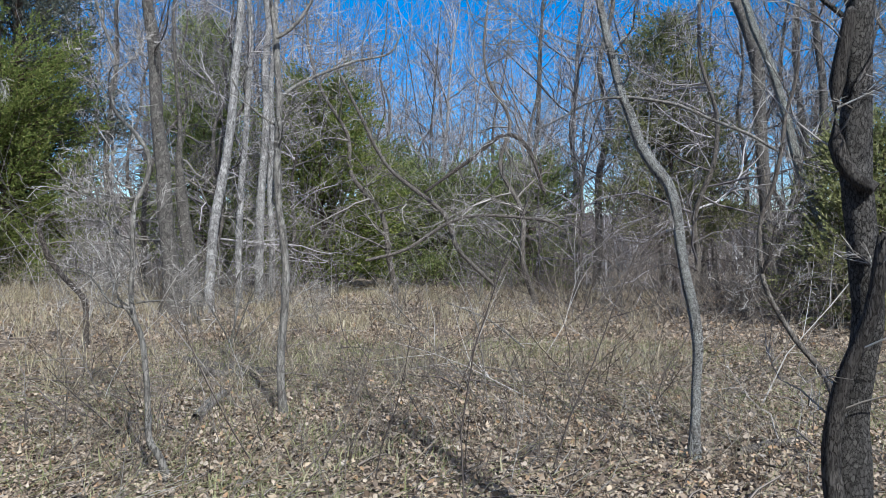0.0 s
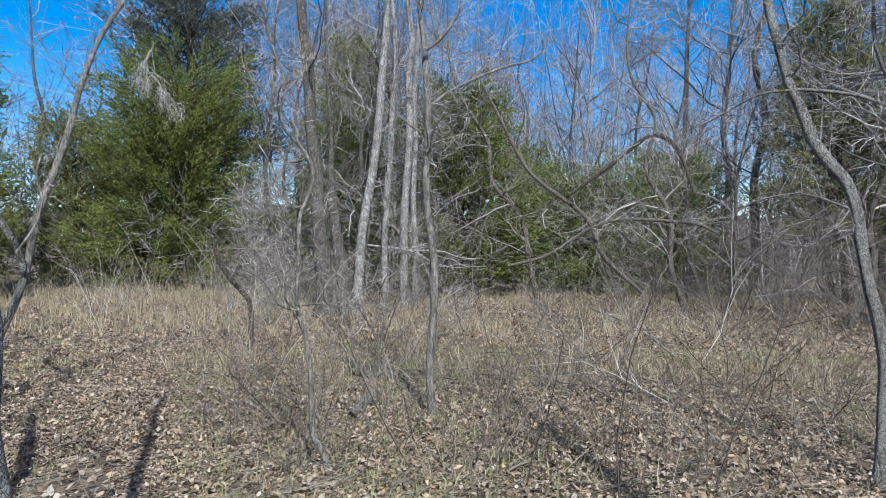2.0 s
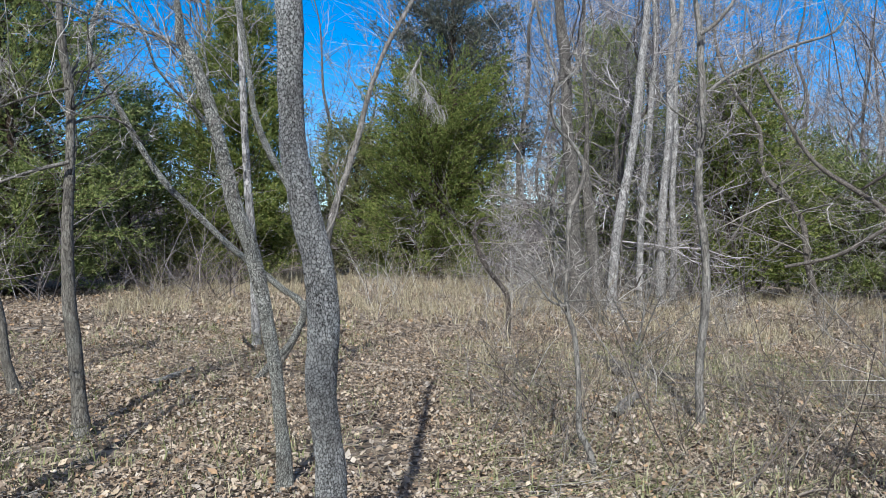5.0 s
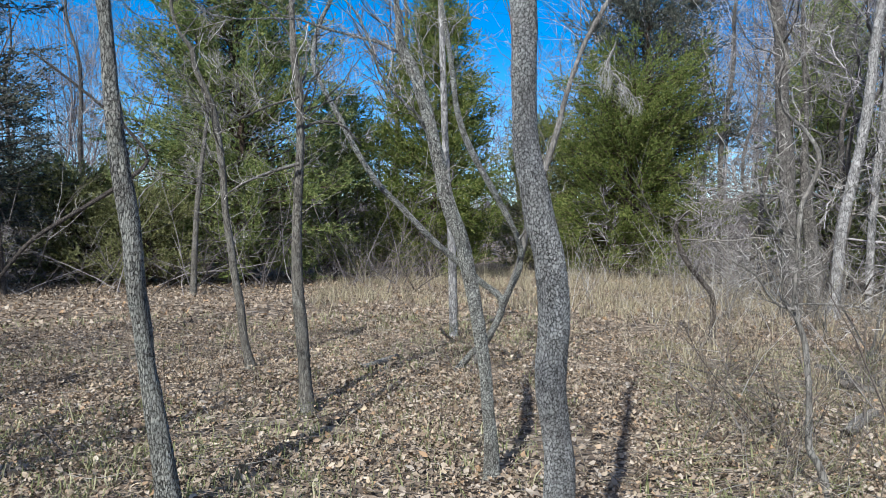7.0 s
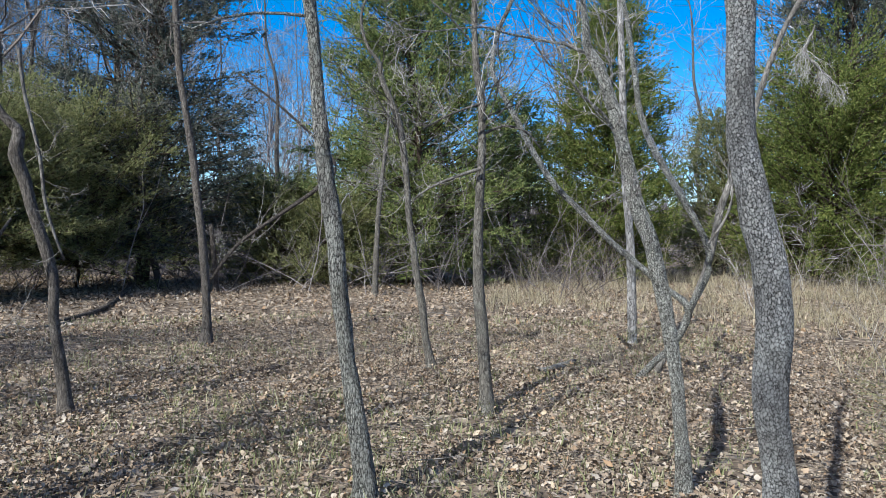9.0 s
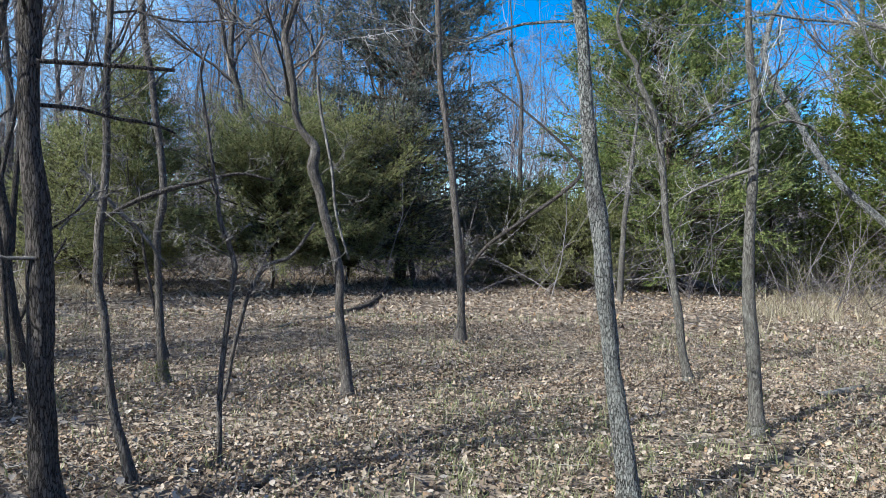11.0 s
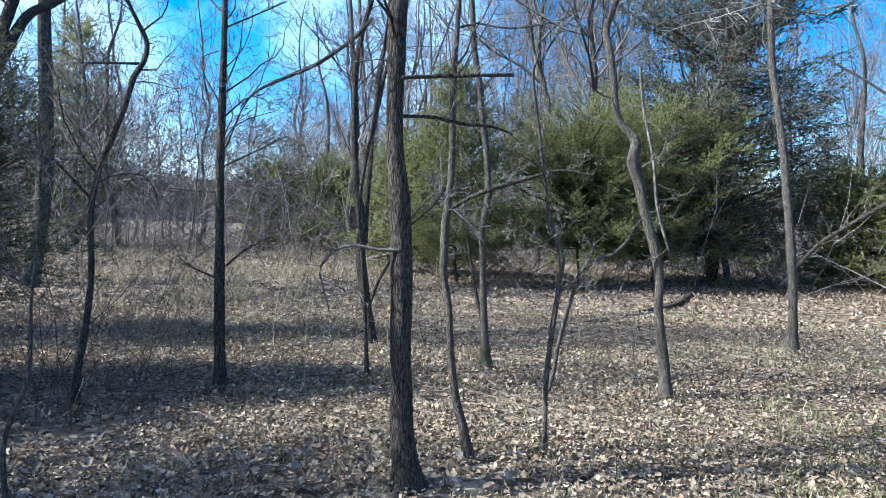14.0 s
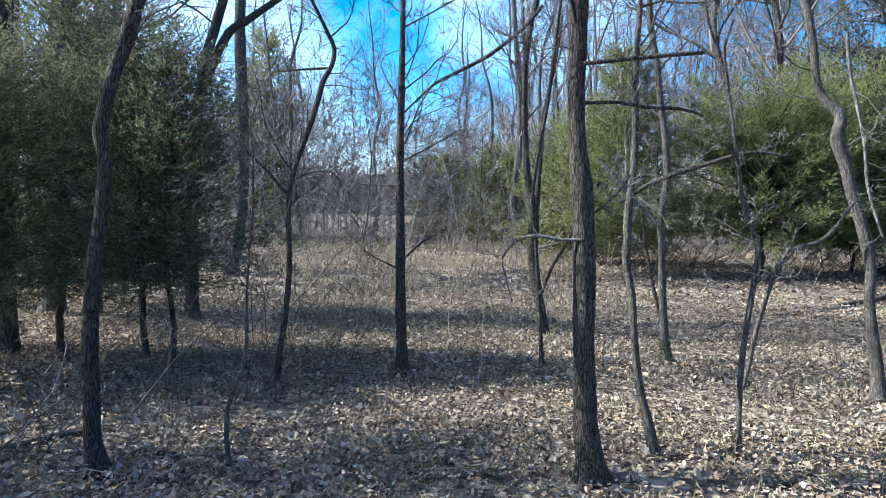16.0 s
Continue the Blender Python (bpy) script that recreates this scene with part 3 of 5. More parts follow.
bare_tree("old tree with rough dark broken bark", (-4.91, 14.61), 19.0,
          [(0.000, 0.68, 0.173), (-0.081, 1.53, 0.154), (-0.150, 2.37, 0.149), (-0.172, 3.09, 0.144), (-0.264, 3.93, 0.135), (-0.321, 4.77, 0.131), (-0.355, 5.60, 0.121), (-0.457, 6.31, 0.112), (-0.491, 6.66, 0.107)], "rough", rise=6, seed=25, count=36, length=3.2, sides=16, step=0.1, low=0.28, rough=0.2, twigs=TWIG_FAR)
bare_tree("old leaning tree stem with rough bark", (-4.61, 15.03), 17.4,
          [(0.000, 0.67, 0.139), (-0.120, 1.54, 0.129), (-0.215, 2.40, 0.118), (-0.286, 3.14, 0.079), (-0.262, 4.01, 0.045), (-0.333, 4.99, 0.039), (-0.380, 6.09, 0.034)], "rough", rise=3, seed=26, count=14, length=2, sides=14, step=0.1, rough=0.2, twigs=TWIG_FAR)
bare_tree("broken dark stem with a hooked top", (-4.68, 10.41), 25.0,
          [(-0.000, 0.62, 0.039), (-0.134, 0.86, 0.038), (-0.290, 1.05, 0.038), (-0.445, 1.29, 0.042), (-0.521, 1.51, 0.038), (-0.567, 1.74, 0.034), (-0.475, 1.89, 0.025), (-0.367, 1.94, 0.021)], "dark", rise=0, seed=27, count=7, length=0.5)
bare_tree("lichen-grey tree with deeply plated bark, close by", (-1.47, 1.92), 35.6,
          [(0.021, 0.72, 0.049), (0.009, 0.89, 0.042), (-0.010, 1.02, 0.044), (-0.013, 1.12, 0.046), (-0.007, 1.22, 0.046), (-0.012, 1.32, 0.047), (-0.028, 1.43, 0.046), (-0.055, 1.53, 0.047), (-0.074, 1.63, 0.042), (-0.101, 1.75, 0.040), (-0.106, 1.84, 0.038), (-0.111, 1.98, 0.038), (-0.112, 2.08, 0.038), (-0.119, 2.17, 0.040)], "plated", rise=3.5, seed=31, sides=40, step=0.018, shoots=4, count=8, length=1.8, low=0.28, rough=0.1)
bare_tree("lichen-spotted grey tree with a bowed trunk", (-2.95, 3.38), 40.6,
          [(0.000, 0.00, 0.044), (-0.018, 0.25, 0.041), (-0.043, 0.46, 0.038), (-0.061, 0.66, 0.038), (-0.093, 0.86, 0.041), (-0.131, 1.07, 0.041), (-0.176, 1.27, 0.044), (-0.225, 1.47, 0.046), (-0.296, 1.64, 0.046), (-0.359, 1.88, 0.041), (-0.419, 2.12, 0.038), (-0.481, 2.32, 0.038), (-0.543, 2.49, 0.035), (-0.614, 2.62, 0.027), (-0.627, 2.76, 0.021), (-0.647, 2.89, 0.017)], "lichen", rise=2.5, seed=32, sides=24, step=0.03, shoots=4, count=9, length=1.5, low=0.33)
bare_tree("pale crooked sapling forked low into two leaning stems", (-5.38, 5.50), 44.3,
          [(0.000, 0.00, 0.034), (0.180, 0.19, 0.034), (0.406, 0.44, 0.034), (0.520, 0.78, 0.037), (0.272, 1.00, 0.034), (-0.025, 1.25, 0.034), (-0.273, 1.46, 0.032), (-0.583, 1.77, 0.032), (-0.863, 2.05, 0.032), (-1.113, 2.43, 0.029), (-1.290, 2.76, 0.029), (-1.428, 3.00, 0.026), (-1.561, 3.30, 0.026), (-1.518, 3.68, 0.024), (-1.384, 3.98, 0.022)], "lichen", rise=1.6, seed=85, sides=12, step=0.04, count=8, length=0.9, low=0.5, shoots=0,
          more=[("lichen", [(0.36, 0.35, 0.74, 0.032), (0.45, 0.43, 0.96, 0.031), (0.51, 0.49, 1.21, 0.031), (0.48, 0.46, 1.48, 0.031), (0.32, 0.31, 1.89, 0.034), (0.19, 0.18, 2.20, 0.034), (0.06, 0.06, 2.54, 0.034), (-0.01, -0.01, 2.86, 0.031), (-0.05, -0.04, 3.22, 0.029), (-0.10, -0.09, 3.64, 0.026), (-0.15, -0.14, 4.00, 0.024)])])
bare_tree("crooked pale stem bent up from the ground", (-5.59, 6.01), 42.8,
          [(0.000, 0.00, 0.028), (0.227, 0.35, 0.034), (0.374, 0.71, 0.038), (0.515, 1.11, 0.038), (0.591, 1.44, 0.038), (0.660, 1.82, 0.038), (0.810, 2.28, 0.038), (0.929, 2.67, 0.034), (1.033, 3.12, 0.030), (1.223, 3.69, 0.027), (1.497, 4.21, 0.026)], "pale", rise=1.5, seed=33, sides=14, step=0.05, count=13, length=1.0, low=0.3,
          more=[("pale", [(1.21, -0.66, 1.45, 0.010), (1.31, -0.58, 1.66, 0.012), (1.35, -0.54, 1.88, 0.012), (1.32, -0.57, 2.10, 0.010), (1.35, -0.55, 2.26, 0.008)])])
bare_tree("straight mossy-footed grey stem", (-7.14, 7.32), 44.2,
          [(0.000, 0.00, 0.060), (-0.050, 1.23, 0.059), (-0.157, 2.46, 0.053), (-0.223, 3.68, 0.047), (-0.289, 4.89, 0.042)], "grey", rise=3, seed=34, moss=0.22, sides=14, step=0.06, count=17, length=1.5, low=0.33)
bare_tree("slim straight grey tree with a swollen foot", (-5.16, 3.52), 56.4,
          [(0.000, 0.00, 0.070), (-0.028, 0.33, 0.053), (-0.057, 0.67, 0.053), (-0.095, 1.00, 0.051), (-0.110, 1.34, 0.044), (-0.110, 1.67, 0.041), (-0.102, 2.05, 0.037), (-0.098, 2.34, 0.032), (-0.112, 2.67, 0.032), (-0.154, 2.95, 0.031), (-0.176, 3.23, 0.026), (-0.185, 3.46, 0.024)], "mossy", rise=2.5, seed=35, moss=0.1, sides=18, step=0.04, count=22, length=1.6, low=0.28,
          more=[("pale", [(0.03, -0.14, 2.09, 0.015), (-0.10, -0.33, 2.01, 0.013), (-0.22, -0.51, 1.91, 0.010), (-0.29, -0.62, 1.81, 0.007)]), ("mossy", [(-0.14, -0.03, 2.40, 0.012), (-0.04, 0.12, 2.48, 0.012), (0.07, 0.28, 2.44, 0.010), (0.15, 0.41, 2.28, 0.008)]), ("mossy", [(0.11, -0.20, 2.62, 0.011), (-0.04, -0.42, 2.52, 0.009), (-0.16, -0.60, 2.40, 0.007)])])
bare_tree("thin grey tree bent over at the top", (-6.95, 4.00), 60.9,
          [(-0.000, 0.00, 0.053), (-0.093, 0.34, 0.042), (-0.139, 0.71, 0.042), (-0.202, 1.01, 0.042), (-0.253, 1.38, 0.039), (-0.310, 1.74, 0.036), (-0.338, 2.10, 0.036), (-0.376, 2.40, 0.036), (-0.438, 2.76, 0.036), (-0.543, 3.02, 0.033), (-0.630, 3.22, 0.031), (-0.672, 3.42, 0.025), (-0.785, 3.56, 0.018)], "mossy", rise=1.0, seed=36, sides=14, step=0.05, count=22, length=1.5, low=0.28, lean=(0.6, 0.5))
bare_tree("grey tree trunk with long splits in its bark", (-3.77, 1.72), 67.6,
          [(0.027, 0.11, 0.062), (0.001, 0.29, 0.056), (-0.037, 0.53, 0.051), (-0.074, 0.77, 0.048), (-0.103, 1.00, 0.048), (-0.136, 1.23, 0.048), (-0.159, 1.46, 0.048), (-0.187, 1.65, 0.050), (-0.220, 1.85, 0.045), (-0.248, 2.10, 0.040), (-0.267, 2.29, 0.034), (-0.281, 2.46, 0.034), (-0.298, 2.62, 0.034)], "split", rise=3, seed=37, sides=28, step=0.025, count=11, length=1.5, low=0.28, rough=0.16)
bare_tree("straight slim tree with brown-grey bark", (-9.28, 1.99), 77.4,
          [(0.000, 0.00, 0.089), (0.005, 0.37, 0.057), (-0.016, 0.82, 0.051), (-0.068, 1.41, 0.051), (-0.130, 1.93, 0.048), (-0.192, 2.45, 0.048), (-0.275, 2.97, 0.044), (-0.348, 3.41, 0.044), (-0.388, 3.93, 0.041), (-0.424, 4.52, 0.038)], "smooth", rise=4, seed=38, twigs=TWIG_MID, sides=14, step=0.06, count=25, length=1.8, low=0.28)
bare_tree("wavy slim tree with a crooked neck", (-6.45, 0.37), 86.6,
          [(-0.000, 0.00, 0.060), (-0.027, 0.29, 0.048), (-0.064, 0.55, 0.043), (-0.095, 0.80, 0.039), (-0.096, 1.06, 0.041), (-0.148, 1.31, 0.043), (-0.237, 1.61, 0.043), (-0.298, 1.86, 0.047), (-0.357, 2.05, 0.049), (-0.339, 2.22, 0.043), (-0.446, 2.35, 0.030), (-0.512, 2.50, 0.030), (-0.538, 2.75, 0.030), (-0.584, 3.00, 0.032), (-0.622, 3.19, 0.030), (-0.550, 3.40, 0.025)], "smooth", rise=3, seed=39, twigs=TWIG_MID, sides=16, step=0.04, count=22, length=1.6, low=0.3,
          more=[("pale", [(0.23, -0.33, 2.80, 0.013), (0.23, -0.30, 2.51, 0.013), (0.24, -0.25, 2.28, 0.013), (0.24, -0.19, 1.99, 0.013), (0.24, -0.16, 1.70, 0.013), (0.24, -0.10, 1.46, 0.011), (0.25, -0.03, 1.25, 0.009)])])
bare_tree("slim tree with green moss round its foot", (-7.14, -1.32), 101.2,
          [(0.000, 0.00, 0.062), (-0.032, 0.31, 0.041), (-0.055, 0.65, 0.036), (-0.074, 1.04, 0.033), (-0.087, 1.43, 0.033), (-0.043, 1.72, 0.036), (-0.053, 1.99, 0.033), (-0.091, 2.32, 0.033), (-0.126, 2.54, 0.031), (-0.164, 2.87, 0.031), (-0.231, 3.24, 0.031), (-0.260, 3.62, 0.031)], "smooth", rise=3, seed=40, twigs=TWIG_MID, moss=0.25, sides=14, step=0.05, count=22, length=1.6, low=0.28,
          more=[("pale", [(0.91, -0.47, 1.92, 0.018), (0.88, -0.35, 1.79, 0.020), (0.86, -0.20, 1.60, 0.018), (0.82, -0.04, 1.44, 0.015), (0.78, 0.16, 1.17, 0.009)]), ("dark", [(1.26, -0.19, 1.54, 0.013), (1.22, 0.00, 1.67, 0.019), (1.18, 0.22, 1.77, 0.021), (1.14, 0.44, 1.84, 0.017), (1.07, 0.75, 1.93, 0.012), (1.02, 1.03, 1.89, 0.009)]), ("pale", [(1.03, -0.58, 1.44, 0.007), (1.00, -0.41, 1.66, 0.009), (0.97, -0.25, 1.81, 0.007)])])
bare_tree("dark tree trunk with long furrowed bark and a mossy foot", (-3.99, -1.17), 108.3,
          [(-0.000, 0.00, 0.086), (-0.033, 0.19, 0.070), (-0.052, 0.37, 0.065), (-0.057, 0.55, 0.062), (-0.070, 0.79, 0.059), (-0.071, 1.03, 0.059), (-0.077, 1.24, 0.062), (-0.083, 1.45, 0.059), (-0.093, 1.59, 0.054), (-0.114, 1.77, 0.049), (-0.130, 1.94, 0.045), (-0.136, 2.14, 0.045), (-0.132, 2.37, 0.048), (-0.130, 2.60, 0.050)], "dark", rise=4, seed=41, twigs=TWIG_MID, moss=0.1, sides=36, step=0.02, count=11, length=1.8, low=0.28, rough=0.12,
          more=[("pale", [(0.08, -0.07, 1.33, 0.009), (0.11, -0.19, 1.33, 0.009), (0.15, -0.30, 1.35, 0.009), (0.18, -0.40, 1.32, 0.007), (0.21, -0.47, 1.23, 0.006), (0.21, -0.46, 1.15, 0.005), (0.19, -0.42, 0.98, 0.003)]), ("dark", [(0.08, -0.08, 2.26, 0.011), (0.00, 0.15, 2.28, 0.011), (-0.05, 0.31, 2.29, 0.011), (-0.11, 0.50, 2.30, 0.010)]), ("dark", [(-0.02, -0.10, 2.07, 0.010), (-0.08, 0.07, 2.07, 0.010), (-0.12, 0.21, 2.04, 0.009), (-0.18, 0.38, 2.03, 0.008), (-0.21, 0.49, 1.99, 0.005)]), ("dark", [(0.01, -0.04, 1.46, 0.005), (-0.03, 0.08, 1.57, 0.005), (-0.05, 0.15, 1.68, 0.004)])])
bare_tree("thin wavy dark tree", (-4.45, -0.91), 102.9,
          [(0.000, 0.00, 0.037), (-0.055, 0.20, 0.029), (-0.103, 0.37, 0.025), (-0.131, 0.54, 0.023), (-0.154, 0.77, 0.021), (-0.171, 0.98, 0.021), (-0.205, 1.14, 0.025), (-0.209, 1.27, 0.025), (-0.203, 1.47, 0.025), (-0.184, 1.67, 0.022), (-0.175, 1.91, 0.021), (-0.181, 2.17, 0.020), (-0.176, 2.43, 0.018), (-0.167, 2.63, 0.017), (-0.162, 2.76, 0.015)], "smooth", rise=2.5, seed=42, twigs=TWIG_MID, sides=14, step=0.04, count=14, length=1.2, low=0.28)
bare_tree("thin sapling forked in two", (-4.68, -0.48), 96.6,
          [(0.000, 0.00, 0.015), (-0.012, 0.25, 0.015), (-0.013, 0.46, 0.017), (-0.000, 0.68, 0.017), (0.026, 0.93, 0.017), (0.053, 1.15, 0.017), (0.059, 1.26, 0.017), (0.018, 1.40, 0.015), (-0.033, 1.54, 0.014), (-0.052, 1.68, 0.012), (-0.067, 1.78, 0.010)], "smooth", rise=0.8, seed=43, twigs=TWIG_MID, sides=10, step=0.04, count=11, length=0.6, low=0.28,
          more=[("smooth", [(-0.05, 0.00, 0.42, 0.013), (-0.05, 0.03, 0.56, 0.013), (-0.06, 0.05, 0.71, 0.013), (-0.06, 0.09, 0.89, 0.013), (-0.07, 0.15, 1.11, 0.013), (-0.08, 0.25, 1.26, 0.013), (-0.09, 0.36, 1.30, 0.012), (-0.10, 0.44, 1.38, 0.010), (-0.11, 0.53, 1.53, 0.007)])])
bare_tree("straight dark pole-like tree with short side twigs", (-5.50, -3.33), 121.8,
          [(0.000, 0.00, 0.060), (-0.006, 0.26, 0.047), (-0.018, 0.56, 0.047), (-0.020, 0.96, 0.043), (-0.023, 1.36, 0.039), (-0.030, 1.85, 0.036), (-0.019, 2.34, 0.032), (-0.012, 2.82, 0.028), (-0.005, 3.30, 0.023)], "dark", rise=4, seed=44, sides=16, step=0.05, count=34, length=1.5, low=0.25, twigs=TWIG_DARK,
          more=[("dark", [(0.03, 0.05, 1.06, 0.011), (-0.05, 0.17, 1.19, 0.009), (-0.17, 0.36, 1.32, 0.005)]), ("dark", [(-0.01, -0.08, 0.96, 0.010), (0.07, -0.21, 1.03, 0.007), (0.14, -0.31, 1.11, 0.005)]), ("dark", [(-0.08, -0.05, 1.91, 0.010), (-0.23, 0.18, 2.06, 0.007), (-0.36, 0.39, 2.20, 0.006)]), ("dark", [(-0.09, -0.05, 3.09, 0.009), (-0.22, 0.17, 3.23, 0.007), (-0.35, 0.38, 3.37, 0.006)]), ("dark", [(0.03, -0.04, 1.68, 0.007), (0.14, -0.23, 1.69, 0.005), (0.22, -0.35, 1.70, 0.004)])])
bare_tree("dark slim tree with a slight bend", (-7.92, -2.84), 109.6,
          [(0.000, 0.00, 0.063), (-0.059, 0.33, 0.057), (-0.119, 0.67, 0.063), (-0.166, 1.07, 0.057), (-0.158, 1.41, 0.057), (-0.218, 1.80, 0.045), (-0.257, 2.13, 0.039), (-0.278, 2.66, 0.037), (-0.274, 3.18, 0.037), (-0.215, 3.64, 0.033), (-0.154, 3.86, 0.028)], "dark", rise=3, seed=45, sides=14, step=0.06, count=36, length=1.6, low=0.35, twigs=TWIG_DARK,
          more=[("dark", [(-0.05, -0.16, 1.20, 0.043), (-0.06, -0.14, 1.68, 0.032), (-0.07, -0.11, 2.14, 0.027), (-0.07, -0.09, 2.51, 0.027), (-0.10, -0.02, 2.94, 0.024), (-0.13, 0.06, 3.40, 0.018), (-0.14, 0.10, 3.73, 0.014)]), ("dark", [(0.31, 0.02, 3.74, 0.020), (0.38, -0.18, 3.50, 0.022), (0.51, -0.54, 3.21, 0.023), (0.62, -0.84, 3.05, 0.021), (0.72, -1.14, 2.89, 0.015), (0.79, -1.32, 2.70, 0.010)]), ("dark", [(-0.08, -0.08, 0.49, 0.022), (-0.12, 0.03, 0.80, 0.019), (-0.17, 0.18, 1.07, 0.014), (-0.21, 0.31, 1.35, 0.010)])])
bare_tree("thin dark sapling beside a larger stem", (-6.24, -2.27), 110.1,
          [(0.000, 0.00, 0.024), (-0.025, 0.36, 0.019), (-0.077, 1.15, 0.019), (-0.111, 1.66, 0.017), (0.009, 2.44, 0.017), (0.092, 3.15, 0.013)], "dark", rise=1.5, seed=46, sides=10, step=0.05, count=14, length=1.0, low=0.28, twigs=TWIG_DARK)
bare_tree("thin dark tree with an S-curved top", (-4.67, -4.05), 132.3,
          [(0.000, 0.00, 0.031), (0.014, 0.26, 0.027), (0.058, 0.54, 0.025), (0.090, 0.81, 0.025), (0.104, 1.09, 0.024), (0.096, 1.37, 0.023), (0.106, 1.59, 0.023), (0.150, 1.82, 0.023), (0.215, 2.01, 0.025), (0.281, 2.19, 0.024), (0.339, 2.38, 0.024), (0.392, 2.56, 0.024), (0.458, 2.68, 0.021), (0.481, 2.82, 0.020), (0.436, 2.93, 0.018), (0.370, 3.06, 0.014)], "dark", rise=1.5, seed=47, sides=12, step=0.05, count=17, length=1.2, low=0.33, twigs=TWIG_DARK,
          more=[("dark", [(-0.07, 0.08, 1.59, 0.013), (0.06, -0.06, 1.81, 0.010), (0.17, -0.19, 1.98, 0.009)]), ("dark", [(-0.37, 0.26, 2.68, 0.011), (-0.25, 0.13, 2.66, 0.010), (-0.09, -0.05, 2.63, 0.007)])])
bare_tree("dark crooked tree trunk in the shade", (-2.72, -3.59), 145.3,
          [(-0.000, 0.00, 0.063), (-0.033, 0.20, 0.047), (-0.036, 0.45, 0.044), (-0.036, 0.70, 0.043), (-0.025, 0.95, 0.040), (-0.012, 1.16, 0.040), (0.028, 1.38, 0.038), (0.052, 1.59, 0.038), (0.055, 1.75, 0.035), (0.039, 1.90, 0.038), (0.091, 2.14, 0.038), (0.150, 2.33, 0.038), (0.209, 2.52, 0.040), (0.239, 2.62, 0.040)], "dark", rise=3, seed=48, sides=24, step=0.03, count=14, length=1.6, low=0.33, twigs=TWIG_DARK, lean=(-0.5,-0.6))
bare_tree("dark thick tree trunk beside the cedars", (-4.27, -7.22), 151.0,
          [(0.000, -0.00, 0.093), (0.001, 1.28, 0.081), (0.017, 2.40, 0.076), (0.061, 3.50, 0.072)], "dark", rise=5, seed=49, sides=16, step=0.08, count=25, length=2.2, low=0.3, twigs=TWIG_DARK)
bare_tree("dark crooked small tree before the cedars", (-19.01, 2.79), 81.8,
          [(0.000, 0.00, 0.088), (-0.409, 2.10, 0.076), (-0.569, 4.10, 0.057), (-0.445, 5.65, 0.039)], "dark", rise=1.5, seed=50, sides=10, step=0.1, count=36, length=1.8, low=0.35)
bare_tree("short broken dark stem before the cedars", (-17.54, 3.87), 77.6,
          [(0.000, 0.00, 0.065), (-0.136, 1.65, 0.059)], "dark", rise=0, seed=51, sides=10, step=0.1, count=6, length=1.2, low=0.33)
bare_tree("short pale-barked stem before the cedars", (-15.91, 7.40), 65.4,
          [(-0.000, 0.00, 0.081), (0.057, 2.09, 0.063), (0.211, 3.77, 0.046)], "mossy", rise=1.5, seed=52, sides=10, step=0.1, count=17, length=1.6, low=0.3)
bare_tree("thin curved brown sapling in the shade", (-3.10, -3.00), 136.6,
          [(0.000, 0.00, 0.014), (-0.011, 0.34, 0.012), (0.088, 0.66, 0.011), (0.103, 1.05, 0.008), (0.124, 1.31, 0.005)], "smooth", rise=0.8, seed=81, twigs=TWIG_MID, sides=10, step=0.04, count=10, length=0.6, low=0.3)
bare_tree("thin leaning dark stem beside a mossy tree", (-8.33, -1.51), 99.8,
          [(0.000, 0.00, 0.025), (-0.158, 0.55, 0.022), (-0.278, 1.15, 0.016), (-0.324, 1.54, 0.011)], "dark", rise=0.5, seed=82, sides=10, step=0.05, count=7, length=0.5, low=0.3)
bare_tree("dark bare tree with heavy forked limbs", (-6.68, -7.30), 138.4,
          [(-0.017, -0.27, 0.090), (0.029, 1.97, 0.076), (0.171, 3.23, 0.071), (0.429, 4.20, 0.060)], "dark", rise=4, seed=83, sides=14, step=0.08, count=25, length=2.4, low=0.35, twigs=TWIG_DARK,
          more=[("dark", [(-0.04, 0.04, 2.78, 0.064), (-0.33, 0.30, 3.70, 0.057), (-0.56, 0.50, 3.98, 0.049), (-0.92, 0.82, 4.36, 0.042)])])
bare_tree("thick dark tree trunk behind cedars", (-5.94, -9.10), 148.0,
          [(-0.029, -0.32, 0.150), (0.045, 1.97, 0.141), (0.147, 3.48, 0.136), (0.230, 4.23, 0.123)], "rough", rise=5, seed=84, sides=14, step=0.1, count=25, length=2.6, low=0.3, twigs=TWIG_DARK)

# ---- the bare woods behind ----
def woods_tree(label, height, radius, count, length, sub, seed, twigs, bark, thick=0.75, low=0.2):
    r = np.random.default_rng(seed)
    t = thing("tree", 0, 0, 0, label, "tree", "trees of the woods behind")
    n = 9
    rows = np.column_stack([np.cumsum(r.normal(0, 0.016 * height, n)), np.cumsum(r.normal(0, 0.016 * height, n)), np.linspace(-0.1, height, n), radius * np.linspace(1, 0.08, n) ** 0.8])
    rows[0, :2] = 0
    line = smooth_line(rows, 0.4)
    part("trunk", mesh_of("trunk", *(lambda vq: (vq[0], [vq[1]]))(tubes(line[None, :, :3], line[None, :, 3], 8)), BARK[bark]), t)
    part("crown", twig_mesh("crown", line, twigs, r, count, length, sub, 0.14, low, thick, 0.18, 3, 2), t)
    return t


